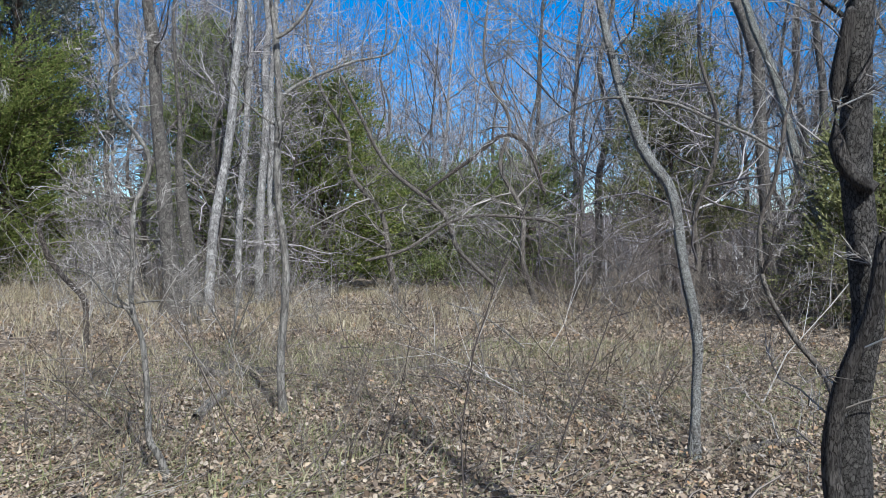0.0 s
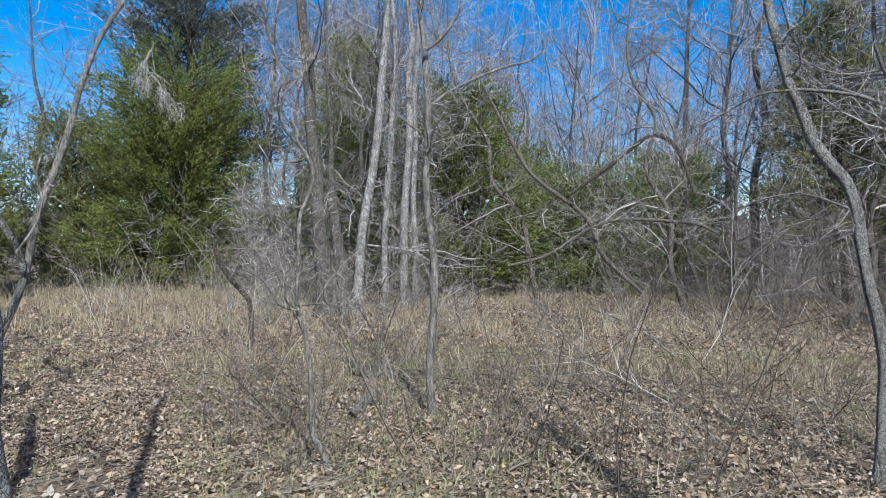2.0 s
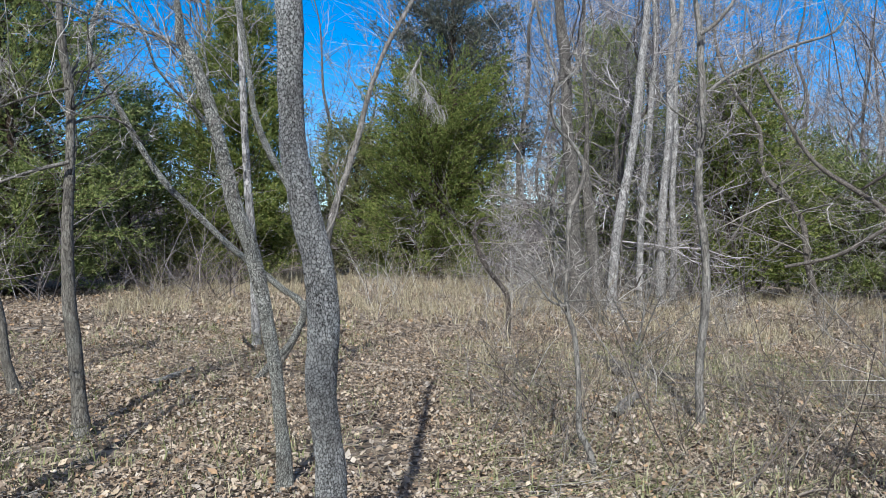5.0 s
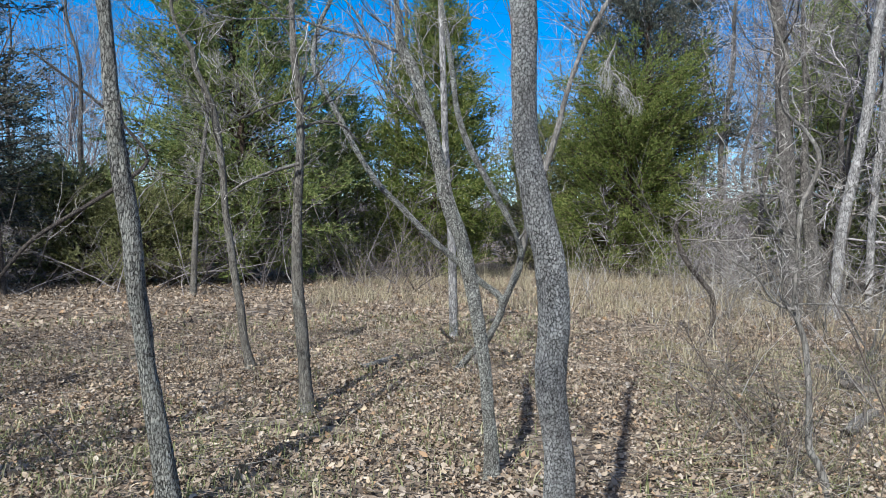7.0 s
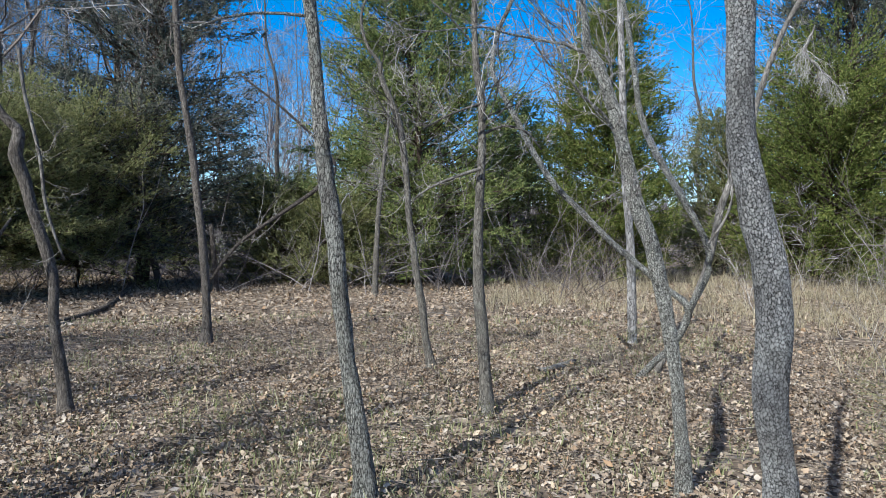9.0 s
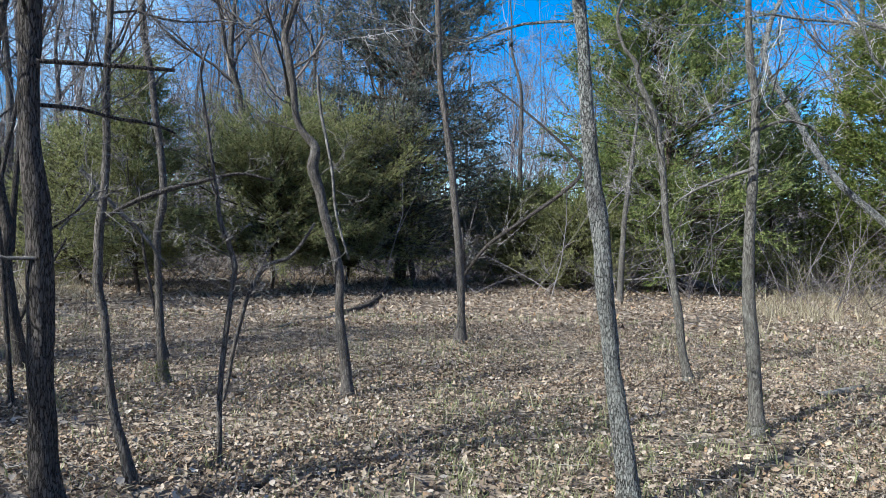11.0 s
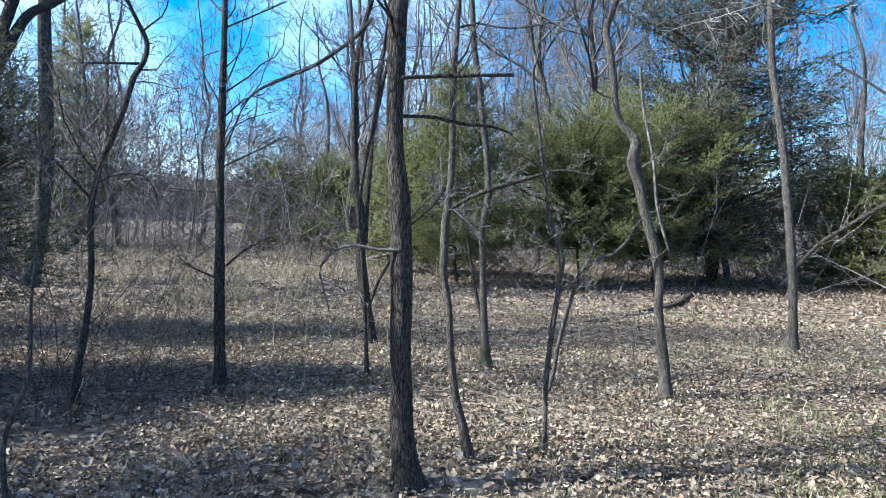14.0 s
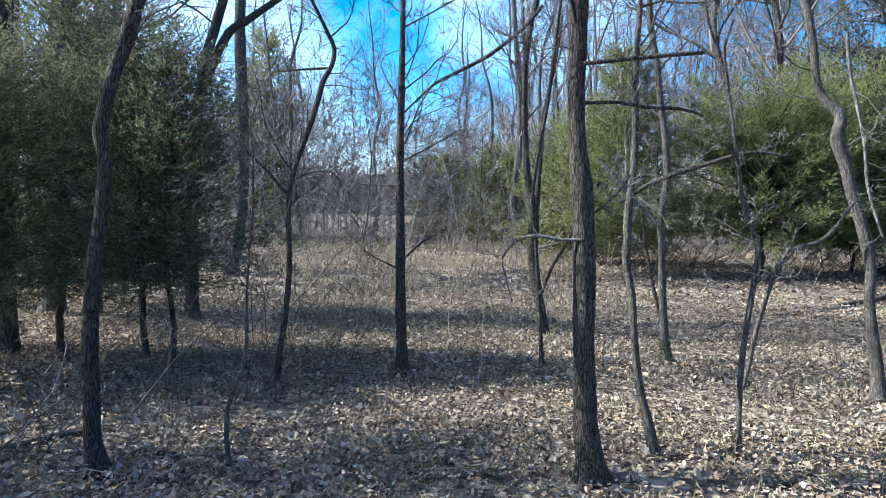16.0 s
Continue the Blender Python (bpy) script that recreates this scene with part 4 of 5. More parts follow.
def scattered(models, spots, seed):
    """Copies of the models at spots of (x, y, scale)."""
    r = np.random.default_rng(seed)
    for i, (x, y, s) in enumerate(spots):
        m = models[i % len(models)]
        c = copy_thing(m, pose(x, y, float(height_at(x, y)), 0, 0, r.uniform(0, 360)))
        c.scale = (s, s, s * r.uniform(0.9, 1.12))
    for m in models:
        for o in (*m.children_recursive, m):
            bpy.data.objects.remove(o)


def arc(n, yaw0, yaw1, d0, d1, seed, s0=0.8, s1=1.2):
    """Random spots between two bearings (degrees to the left of +y) and two distances."""
    r = np.random.default_rng(seed)
    a, d = np.radians(r.uniform(yaw0, yaw1, n)), np.sqrt(r.uniform(d0 * d0, d1 * d1, n))
    return [(float(-math.sin(p) * q), float(math.cos(p) * q), float(s)) for p, q, s in zip(a, d, r.uniform(s0, s1, n))]


thicket = [woods_tree("slender bare grey tree of the far woods", 10 + i, 0.08 + 0.015 * i, 26, 3.2, 6, 100 + i, TWIG_FAR, "rough") for i in range(5)]
spots = arc(14, -42, -8, 17, 32, 1) + arc(13, -10, 36, 24, 40, 2) + arc(8, 28, 75, 34, 46, 3) + arc(12, 70, 118, 30, 42, 4) + arc(12, 104, 136, 30, 50, 5) + arc(10, 104, 134, 25, 36, 12, 0.85, 1.15) + arc(9, 136, 160, 14, 34, 6)
scattered(thicket, spots, 8)


def spreading_tree(label, height, radius, count, length, sub, seed, twigs, bark, low=0.12):
    """An understorey tree: crooked stem, limbs that spread level and droop, and a tangle of twigs."""
    r = np.random.default_rng(seed)
    t = thing("tree", 0, 0, 0, label, "tree", "trees of the woods behind")
    n = 9
    rows = np.column_stack([np.cumsum(r.normal(0, 0.035 * height, n)), np.cumsum(r.normal(0, 0.035 * height, n)), np.linspace(-0.1, height, n), radius * np.linspace(1, 0.1, n) ** 0.8])
    rows[0, :2] = 0
    line = smooth_line(rows, 0.3)
    part("trunk", mesh_of("trunk", *(lambda vq: (vq[0], [vq[1]]))(tubes(line[None, :, :3], line[None, :, 3], 8)), BARK[bark]), t)
    s, w, pr, f = offshoots(line[None, :, :3], line[None, :, 3], count, low, r.uniform(0.8, 1.6, (count, 1)), r)
    L = length * r.uniform(0.5, 1.15, count) * (1.15 - 0.5 * f)
    B = limbs(s, w, L, 8, 0.27, 0.0, r)
    RB = np.minimum(pr * 0.5, 0.006 + 0.007 * L)[:, None] * np.linspace(1, 0.3, 8)
    made = [tubes(B, RB, 4)]
    s, w, pr, f = offshoots(B, RB, sub, 0.1, r.uniform(0.5, 1.3, (count * sub, 1)), r)
    L2 = np.repeat(L, sub) * r.uniform(0.2, 0.55, len(s))
    C = limbs(s, w, L2, 4, 0.3, 0.0, r)
    RC = np.maximum(pr[:, None] * 0.55, 0.0055) * np.linspace(1, 0.5, 4)
    made.append(tubes(C, RC, 3))
    s, w, pr, f = offshoots(C, RC, 4, 0.1, r.uniform(0.4, 1.2, (len(C) * 4, 1)), r)
    D = limbs(s, w, np.repeat(L2, 4) * r.uniform(0.25, 0.6, len(s)), 2, 0.2, 0.0, r)
    made.append(tubes(D, np.maximum(pr[:, None] * 0.6, 0.0045) * np.linspace(1, 0.5, 2), 3))
    v, q = joined(made)
    part("crown", mesh_of("crown", v, q, twigs), t)
    return t


tangled = [spreading_tree("crooked understorey tree with a tangle of bare twigs", 6.5 + 1.2 * i, 0.06 + 0.01 * i, 30, 2.6 + 0.2 * i, 9, 160 + i, (TWIG_FAR, TWIG_MID, TWIG_FAR, TWIG_MID)[i], "smooth") for i in range(4)]
scattered(tangled, arc(16, -44, -10, 15, 24, 31) + arc(14, -9, 22, 18, 30, 32) + arc(9, 60, 100, 24, 32, 34) + arc(6, 100, 134, 26, 40, 35) + arc(4, 84, 100, 26, 33, 38, 1.2, 1.6) + arc(2, 136, 156, 16, 28, 36), 37)


limbed = [woods_tree("tall bare tree with heavy crooked limbs", 13 + i, 0.16 + 0.02 * i, 22, 6.0, 9, 120 + i, TWIG_DARK, "rough", 1.2, 0.36) for i in range(3)]
scattered(limbed, [(-26.5, -3.0, 1.1), (-25.5, 2.5, 1.0), (-11.0, -11.0, 0.85), (-10.5, -14.5, 1.0), (-4.6, -12.0, 0.9), (-25.0, 22.0, 1.0), (-24.2, -1.2, 1.05)], 13)
slim = [woods_tree("tall slim grey tree with fine pale twigs", 13 + i, 0.10 + 0.015 * i, 26, 5.0, 10, 124 + i, TWIG_FAR, "grey", 0.9, 0.3) for i in range(3)]
scattered(slim, [(-7.0, 27.0, 0.95), (0.6, 26.5, 0.9), (4.8, 23.0, 0.95), (11.5, 21.0, 1.0), (-10.5, 33.0, 1.0), (14.5, 18.5, 0.9)], 17)



def shrub(height, seed):
    """A leafless shrub of several stems with fine pale twigs."""
    r = np.random.default_rng(seed)
    t = thing("shrub", 0, 0, 0, "leafless pale grey shrub with a tangle of twigs", "shrub", "bare shrubs")
    n = 5
    P = limbs(np.zeros((n, 3)) + r.normal(0, 0.05, (n, 3)) * np.array([1, 1, 0]), np.column_stack([r.normal(0, 0.35, (n, 2)), np.ones(n)]), height * r.uniform(0.6, 1.1, n), 8, 0.1, 0.0, r)
    for k in range(n):
        line = np.column_stack([P[k], 0.011 * height / 2 * np.linspace(1, 0.25, 8)])
        v, q = tubes(line[None, :, :3], line[None, :, 3], 5)
        s = part("stem", mesh_of("stem", v, [q], BARK["pale"]), t)
        tagged(part("twigwork", twig_mesh("twigwork", line, TWIG_PALE, r, 9, height * 0.45, 4, 0.02, 0.15, 0.6), s), kind="stuff")
    return t


scattered([shrub(2.0 + 0.4 * k, 130 + k) for k in range(4)], arc(16, -34, 24, 9, 20, 9, 0.5, 1.1), 12)


def far_woods(label, n, yaw0, yaw1, d0, d1, tall, seed, mat=TWIG_FAR):
    """Many far bare trees in one mesh: stems, limbs that rise, and twigs."""
    r = np.random.default_rng(seed)
    p = np.array(arc(n, yaw0, yaw1, d0, d1, seed))
    s = np.column_stack([p[:, 0], p[:, 1], height_at(p[:, 0], p[:, 1]) - 0.1])
    H = tall * r.uniform(0.55, 1.15, n)
    T = limbs(s, np.column_stack([r.normal(0, 0.05, (n, 2)), np.ones(n)]), H, 7, 0.085, 0.03, r)
    RT = (0.0042 * H * r.uniform(0.6, 1.2, n))[:, None] * np.linspace(1, 0.12, 7)
    made = [tubes(T, RT, 4)]
    m = 15
    s, w, pr, f = offshoots(T, RT, m, 0.12, r.uniform(0.6, 1.3, (n * m, 1)), r)
    L = np.repeat(H, m) * r.uniform(0.14, 0.42, n * m) * (1.2 - 0.8 * f)
    B = limbs(s, w, L, 4, 0.22, 0.04, r)
    RB = np.minimum(pr * 0.45, 0.006 + 0.008 * L)[:, None] * np.linspace(1, 0.3, 4)
    made.append(tubes(B, RB, 3))
    k = 10
    s, w, pr, f = offshoots(B, RB, k, 0.1, r.uniform(0.4, 0.9, (len(B) * k, 1)), r)
    C = limbs(s, w, np.repeat(L, k) * r.uniform(0.25, 0.7, len(s)), 2, 0.1, 0.04, r)
    made.append(tubes(C, np.maximum(pr[:, None] * 0.5, 0.011) * np.linspace(1, 0.5, 2), 3))
    v, q = joined(made)
    return tagged(new("far_woods", mesh_of("far_woods", v, q, mat)), label, "woods", kind="stuff")


# ---- cedars ----
def cedar(label, x, y, height, width, foliage, seed, skirt=0.3, sprays=9000, dense=1.0, point=1.0, fine=1.0, slim=1.0):
    """An evergreen cedar: trunk, boughs, and a ragged crown of many small sprays."""
    r = np.random.default_rng(seed)
    t = thing("cedar_tree", x, y, float(height_at(x, y)), label, "tree", "cedars")
    n = 8
    rows = np.column_stack([np.cumsum(r.normal(0, 0.01 * height, n)), np.cumsum(r.normal(0, 0.01 * height, n)), np.linspace(-0.1, height * 0.97, n), 0.011 * height * np.linspace(1, 0.1, n)])
    rows[0, :2] = 0
    line = smooth_line(rows, 0.3)
    part("trunk", trunk_mesh("trunk", line, 10, BARK["cedar"], 0.15, seed), t)
    boughs = int(170 * dense)
    f = np.sort(r.uniform(0.02, 1, boughs)) ** 1.15
    z = skirt + f * (height - skirt - 0.1)
    k = np.clip((z / (height * 0.97) * (len(line) - 1)).astype(int), 0, len(line) - 1)
    a = np.cumsum(r.uniform(1.6, 3.2, boughs))
    reach = width * 0.5 * np.clip((1.02 - f) ** 0.75 * point + (1 - point) * 0.8, 0.05, 1) * np.clip(0.55 + f * 3, 0, 1) * r.uniform(0.6, 1.2, boughs)
    up = np.where(f < 0.3, r.uniform(-0.15, 0.25, boughs), r.uniform(0.1, 0.8, boughs))
    ways = np.column_stack([np.cos(a), np.sin(a), up])
    B = limbs(line[k, :3] * np.array([1, 1, 0]) + z[:, None] * np.array([0, 0, 1]), ways, reach + 0.15, 7, 0.1, 0.03, r)
    RB = (0.006 + 0.007 * reach)[:, None] * np.linspace(1, 0.25, 7)
    RB *= min(1.0, fine * 1.3)
    v, q = tubes(B, RB, 4)
    tagged(part("bough_framework", mesh_of("bough_framework", v, [q], BARK["cedar"]), t), kind="stuff")
    share = (reach + 0.3) / (reach + 0.3).sum()
    who = r.choice(boughs, int(sprays * 1.5) // 9, p=share)
    at = r.beta(1.7, 1.0, len(who)) * 5.99
    kk = at.astype(int)
    s = B[who, kk] + (B[who, kk + 1] - B[who, kk]) * (at - kk)[:, None]
    out = unit(B[who, -1] - B[who, 0])
    s = s + r.normal(0, 0.10 * fine, s.shape) + out * 0.06
    tw = unit(out + r.normal(0, 0.55, s.shape) + np.array([0, 0, 0.15]))
    L = r.uniform(0.16, 0.38, len(s)) * fine
    # each spray: a spine with nine leaflets to its sides
    per = 9
    g = np.tile(np.linspace(0.05, 1, per), len(s))
    ss, tt, LL = np.repeat(s, per, 0), np.repeat(tw, per, 0), np.repeat(L, per)
    side = unit(np.cross(tt, np.repeat(r.normal(0, 1, tw.shape), per, 0) * 0.4 + r.normal(0, 1, tt.shape)))
    p0 = ss + tt * (g * LL)[:, None]
    way = unit(tt * 0.9 + side * 0.6 + r.normal(0, 0.12, tt.shape))
    ln = (0.05 + 0.05 * r.random(len(p0))) * (1.3 - 0.6 * g) * fine
    wide = unit(np.cross(way, r.normal(0, 1, way.shape))) * (0.014 + 0.011 * r.random(len(p0)))[:, None] * fine * slim
    v = np.stack([p0 - wide, p0 + wide, p0 + way * ln[:, None]], 1).reshape(-1, 3)
    v[:, 2] = np.maximum(v[:, 2], 0.03)
    q = np.arange(len(p0) * 3).reshape(-1, 3)
    part("crown", mesh_of("crown", v, [q], foliage, False), t)
    return t


cedar("tall dark blue-green cedar with dead lower branches", -21.26, 2.55, 18.0, 7.4, CEDAR_BLUE, 201, 0.7, 120000, 2.8, 0.65, 1.05)
cedar("broad spreading green cedar at the clearing's edge", -17.4, -1.0, 3.7, 6.2, CEDAR_DULL, 202, 0.9, 130000, 2.2, 0.5, 0.6)
cedar("broad green cedar with low shaded branches", -19.9, 0.9, 4.2, 7.4, CEDAR_DULL, 214, 0.5, 110000, 2.0, 0.5, 0.66)
cedar("tall green cedar with thin drooping boughs", -19.65, 10.8, 13.5, 8.2, CEDAR, 203, 0.3, 170000, 3.0, 0.65, 1.05)
cedar("bright green pointed cedar behind dry grass", -18.3, 17.6, 10.8, 6.0, CEDAR_BRIGHT, 204, 0.3, 90000, 1.8, 1.0, 1.2)
cedar("full green cedar bush at the grass's edge", -14.9, 24.8, 7.9, 9.0, CEDAR_BRIGHT, 205, 0.1, 110000, 2.2, 0.3, 1.15)
cedar("tall dull cedar behind a cedar bush", -16.4, 28.8, 20.0, 9.6, CEDAR_BLUE, 206, 2.5, 90000, 2.0, 0.8, 1.35)
cedar("olive green cedar behind grey trunks", -2.7, 21.8, 6.4, 6.0, CEDAR_BRIGHT, 207, 0.3, 60000, 1.6, 0.6, 1.15)
cedar("dark cedar behind grey trunks", -6.4, 22.5, 8.6, 4.6, CEDAR, 208, 0.6, 44000, 1.4, 0.9, 1.25)
cedar("low olive cedar beyond the brush", 0.9, 24.5, 3.6, 6.4, CEDAR, 218, 0.2, 40000, 1.4, 0.4, 1.1)
cedar("dull green cedar standing in bare brush", 8.0, 20.5, 8.2, 5.2, CEDAR_DULL, 209, 1.5, 46000, 1.5, 0.85, 1.1)
cedar("small dark cedar beside bare trunks", 8.6, 12.4, 3.6, 3.8, CEDAR_DULL, 210, 0.2, 24000, 1.1, 0.7)
cedar("slim dull cedar behind thin dark trees", -16.0, -3.7, 5.0, 3.2, CEDAR_DULL, 211, 0.5, 64000, 1.8, 0.85, 0.6)
# shaded clump: CEDAR_SHADE crowns carry part of the shade in their colour
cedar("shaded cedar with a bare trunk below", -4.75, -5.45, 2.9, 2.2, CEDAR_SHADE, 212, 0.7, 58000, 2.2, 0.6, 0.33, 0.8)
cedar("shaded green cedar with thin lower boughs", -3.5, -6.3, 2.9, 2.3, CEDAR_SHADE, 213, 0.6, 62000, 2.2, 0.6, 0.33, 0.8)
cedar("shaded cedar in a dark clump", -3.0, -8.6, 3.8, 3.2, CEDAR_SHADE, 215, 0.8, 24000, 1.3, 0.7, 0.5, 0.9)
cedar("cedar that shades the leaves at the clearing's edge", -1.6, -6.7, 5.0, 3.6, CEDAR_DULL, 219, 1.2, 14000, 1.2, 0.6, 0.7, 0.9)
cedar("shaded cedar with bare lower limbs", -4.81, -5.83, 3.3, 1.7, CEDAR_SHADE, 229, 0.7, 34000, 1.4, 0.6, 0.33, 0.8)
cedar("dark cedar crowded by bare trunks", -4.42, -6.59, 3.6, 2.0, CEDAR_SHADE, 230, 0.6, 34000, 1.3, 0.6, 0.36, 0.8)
# stands out of view, added only to shade the ground at lower left
cedar("unseen ragged cedar added to shade the leaves", -0.4, -7.0, 4.4, 2.8, CEDAR_SHADE, 237, 1.4, 12000, 1.2, 0.6, 0.7, 0.9)
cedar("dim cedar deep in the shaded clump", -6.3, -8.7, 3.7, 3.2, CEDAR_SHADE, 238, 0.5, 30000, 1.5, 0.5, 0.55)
cedar("low dark cedar beside a leaning dead trunk", -21.4, 6.4, 3.0, 4.8, CEDAR_DULL, 231, 0.2, 36000, 1.5, 0.4, 0.95)
cedar("small dull cedar among dead twigs", -19.3, 7.6, 2.3, 3.6, CEDAR_DULL, 232, 0.2, 26000, 1.3, 0.4, 0.85)
cedar("dull cedar behind the edge of the path", -18.5, -5.6, 3.6, 3.6, CEDAR_DULL, 233, 0.3, 34000, 1.5, 0.6, 0.85)
cedar("dull cedar far behind the dry grass", -19.0, 25.0, 6.5, 6.0, CEDAR_DULL, 234, 0.2, 34000, 1.4, 0.6, 1.3)
cedar("low cedar by the end of the path", -25.2, -10.7, 3.6, 3.4, CEDAR_DULL, 220, 0.3, 22000, 1.1, 0.7, 1.1)
cedar("hazy pointed cedar far behind dark trunks", -22.4, -20.5, 8.5, 4.2, CEDAR_DULL, 217, 0.6, 26000, 1.3, 0.9, 1.3)
cedar("tall olive cedar crowded among others", -22.6, 11.4, 7.5, 5.0, CEDAR_DULL, 225, 0.4, 36000, 1.6, 0.8, 1.2)
cedar("low cedar filling the gap between two tall ones", -21.0, 15.2, 6.2, 5.0, CEDAR, 226, 0.2, 40000, 1.5, 0.6, 1.15)
cedar("small hazy cedar among bare trees by the path", -26.9, -14.0, 3.4, 4.2, CEDAR_DULL, 228, 0.2, 20000, 1.1, 0.7, 1.2)
cedar("olive cedar beyond a brushy opening", 3.9, 23.5, 4.2, 5.0, CEDAR, 221, 0.2, 34000, 1.3, 0.5, 1.1)
cedar("low olive cedar at the opening's far end", -0.9, 34.0, 6.2, 5.6, CEDAR, 222, 0.2, 20000, 1.1, 0.6, 1.5)


# ---- loose branches and logs ----
def loose_branch(label, bark, rows, seed=1, count=8):
    r = np.random.default_rng(seed)
    p = np.array(rows)
    base = p[0, :3].copy()
    base[2] = p[:, 2].min()
    t = thing("fallen_branch", float(base[0]), float(base[1]), float(base[2]), label, "branch")
    p[:, :3] -= base
    p[1:-1, :2] += r.normal(0, 0.04, (len(p) - 2, 2))
    if "log" in label:
        p[:, 3] *= 1.1
        p[:, 2] += 0.01
    line = smooth_line(p, 0.08)
    part("stem", trunk_mesh("stem", line, 10, BARK[bark], 0.14, seed), t)
    tagged(part("twigwork", twig_mesh("twigwork", line, TWIG_PALE, r, count, 0.9, 4, 0.0, 0.15), t), kind="stuff")
    return t


loose_branch("long pale broken branch hanging down into the brush", "smooth", [(1.58, 12.79, 0.71, 0.039), (0.91, 12.88, 1.40, 0.042), (0.54, 12.93, 2.09, 0.042), (-0.33, 13.05, 2.92, 0.036), (-0.99, 13.14, 3.94, 0.030), (-1.36, 13.19, 4.76, 0.021)], seed=61, count=36)
loose_branch("bare fallen branch lying across the brush", "smooth", [(-0.78, 12.38, 1.20, 0.028), (-0.03, 12.42, 1.40, 0.031), (0.97, 12.48, 1.97, 0.031), (2.36, 12.56, 1.94, 0.026), (2.78, 12.58, 1.77, 0.016)], seed=62, count=36)
loose_branch("dark arched branch bowed over the brush", "dark", [(2.35, 12.15, 2.39, 0.028), (2.04, 12.22, 3.21, 0.038), (1.71, 12.29, 3.41, 0.038), (0.96, 12.45, 2.96, 0.038), (0.25, 12.60, 2.42, 0.022)], seed=63, count=34)
loose_branch("dark leaning dead trunk with a broken crooked top", "dark", [(-17.04, 3.57, 0.26, 0.038), (-16.90, 4.19, 1.14, 0.043), (-16.73, 4.82, 1.65, 0.047), (-16.54, 5.42, 2.08, 0.051), (-16.33, 5.99, 2.64, 0.051), (-16.18, 6.38, 3.11, 0.043), (-16.28, 6.12, 3.61, 0.038), (-16.44, 5.69, 4.07, 0.034), (-16.70, 4.92, 4.72, 0.030), (-16.90, 4.19, 5.27, 0.022)], seed=66, count=22)
loose_branch("dark rotting log on the leaves", "rough", [(-2.32, 7.89, 0.12, 0.046), (-1.94, 8.00, 0.02, 0.053), (-1.41, 8.16, 0.00, 0.053)], seed=64, count=4)
loose_branch("pale bent stick propped in the brush", "pale", [(0.48, 9.13, 0.74, 0.009), (1.06, 9.09, 0.52, 0.012), (1.48, 9.06, 0.16, 0.012)], seed=65, count=6)
loose_branch("dark crooked dead stick on the leaves", "dark", [(-12.30, 0.35, 0.04, 0.040), (-14.69, 1.27, 0.04, 0.054), (-21.99, 2.55, 0.04, 0.055)], seed=90, count=4)
loose_branch("pale piece of rotten log on the leaves", "pale", [(-6.07, 4.80, 0.04, 0.028), (-6.20, 5.15, 0.04, 0.036), (-6.37, 5.56, 0.04, 0.031)], seed=91, count=4)
loose_branch("long dead branch lying on the leaves", "smooth", [(-2.61, -4.36, 0.04, 0.021), (-2.81, -4.30, 0.04, 0.021), (-3.06, -4.22, 0.04, 0.013)], seed=92, count=4)
loose_branch("short dead branch lying in the shade", "dark", [(-2.64, -4.08, 0.04, 0.016), (-2.65, -3.78, 0.04, 0.019), (-2.70, -3.57, 0.04, 0.015)], seed=93, count=4)
loose_branch("grey dead branch on the leaves", "smooth", [(2.32, 5.05, 0.04, 0.027), (2.62, 5.21, 0.04, 0.033), (2.97, 5.34, 0.04, 0.020)], seed=94, count=4)
loose_branch("dark rotting log under the brush", "rough", [(-2.78, 8.94, 0.04, 0.046), (-2.12, 8.35, 0.04, 0.049), (-1.54, 8.09, 0.04, 0.047)], seed=95, count=4)
loose_branch("thin dark dead stick on the leaves", "dark", [(0.18, 7.54, 0.04, 0.024), (0.58, 6.87, 0.04, 0.025), (0.88, 6.17, 0.04, 0.015)], seed=96, count=4)
loose_branch("short weathered pale log on the leaves", "pale", [(-1.76, 6.09, 0.04, 0.036), (-1.78, 6.53, 0.04, 0.044), (-1.79, 7.03, 0.04, 0.035)], seed=97, count=4)
loose_branch("thin pale stick on the leaves", "pale", [(-10.76, -0.51, 0.04, 0.018), (-11.27, -0.13, 0.04, 0.023), (-12.34, 0.55, 0.04, 0.020)], seed=98, count=4)
loose_branch("dark dead stick in the brush", "dark", [(0.28, 7.78, 0.04, 0.022), (0.46, 7.29, 0.04, 0.024), (0.71, 6.86, 0.04, 0.017)], seed=99, count=4)



def hung_branch(label, rows, seed):
    """A dead branch caught high in a crown, its twigs hanging down."""
    r = np.random.default_rng(seed)
    p = np.array(rows)
    base = p[0, :3].copy()
    t = thing("hung_branch", float(base[0]), float(base[1]), float(base[2]), label, "branch")
    p[:, :3] -= base
    line = smooth_line(p, 0.1)
    part("stem", trunk_mesh("stem", line, 8, BARK["pale"], 0.1, seed), t)
    tagged(part("twigwork", twig_mesh("twigwork", line, TWIG_BLEACHED, r, 44, 1.1, 7, -0.35, 0.05, 0.5, 0.24), t), kind="stuff")
    return t


hung_branch("bleached dead branch caught in the cedars, twigs hanging", [(-11.90, 19.34, 7.78, 0.022), (-12.00, 19.28, 7.41, 0.034), (-12.10, 19.22, 7.02, 0.038), (-11.85, 19.37, 6.62, 0.034), (-11.54, 19.56, 6.22, 0.026), (-11.19, 19.76, 5.68, 0.014)], 141)

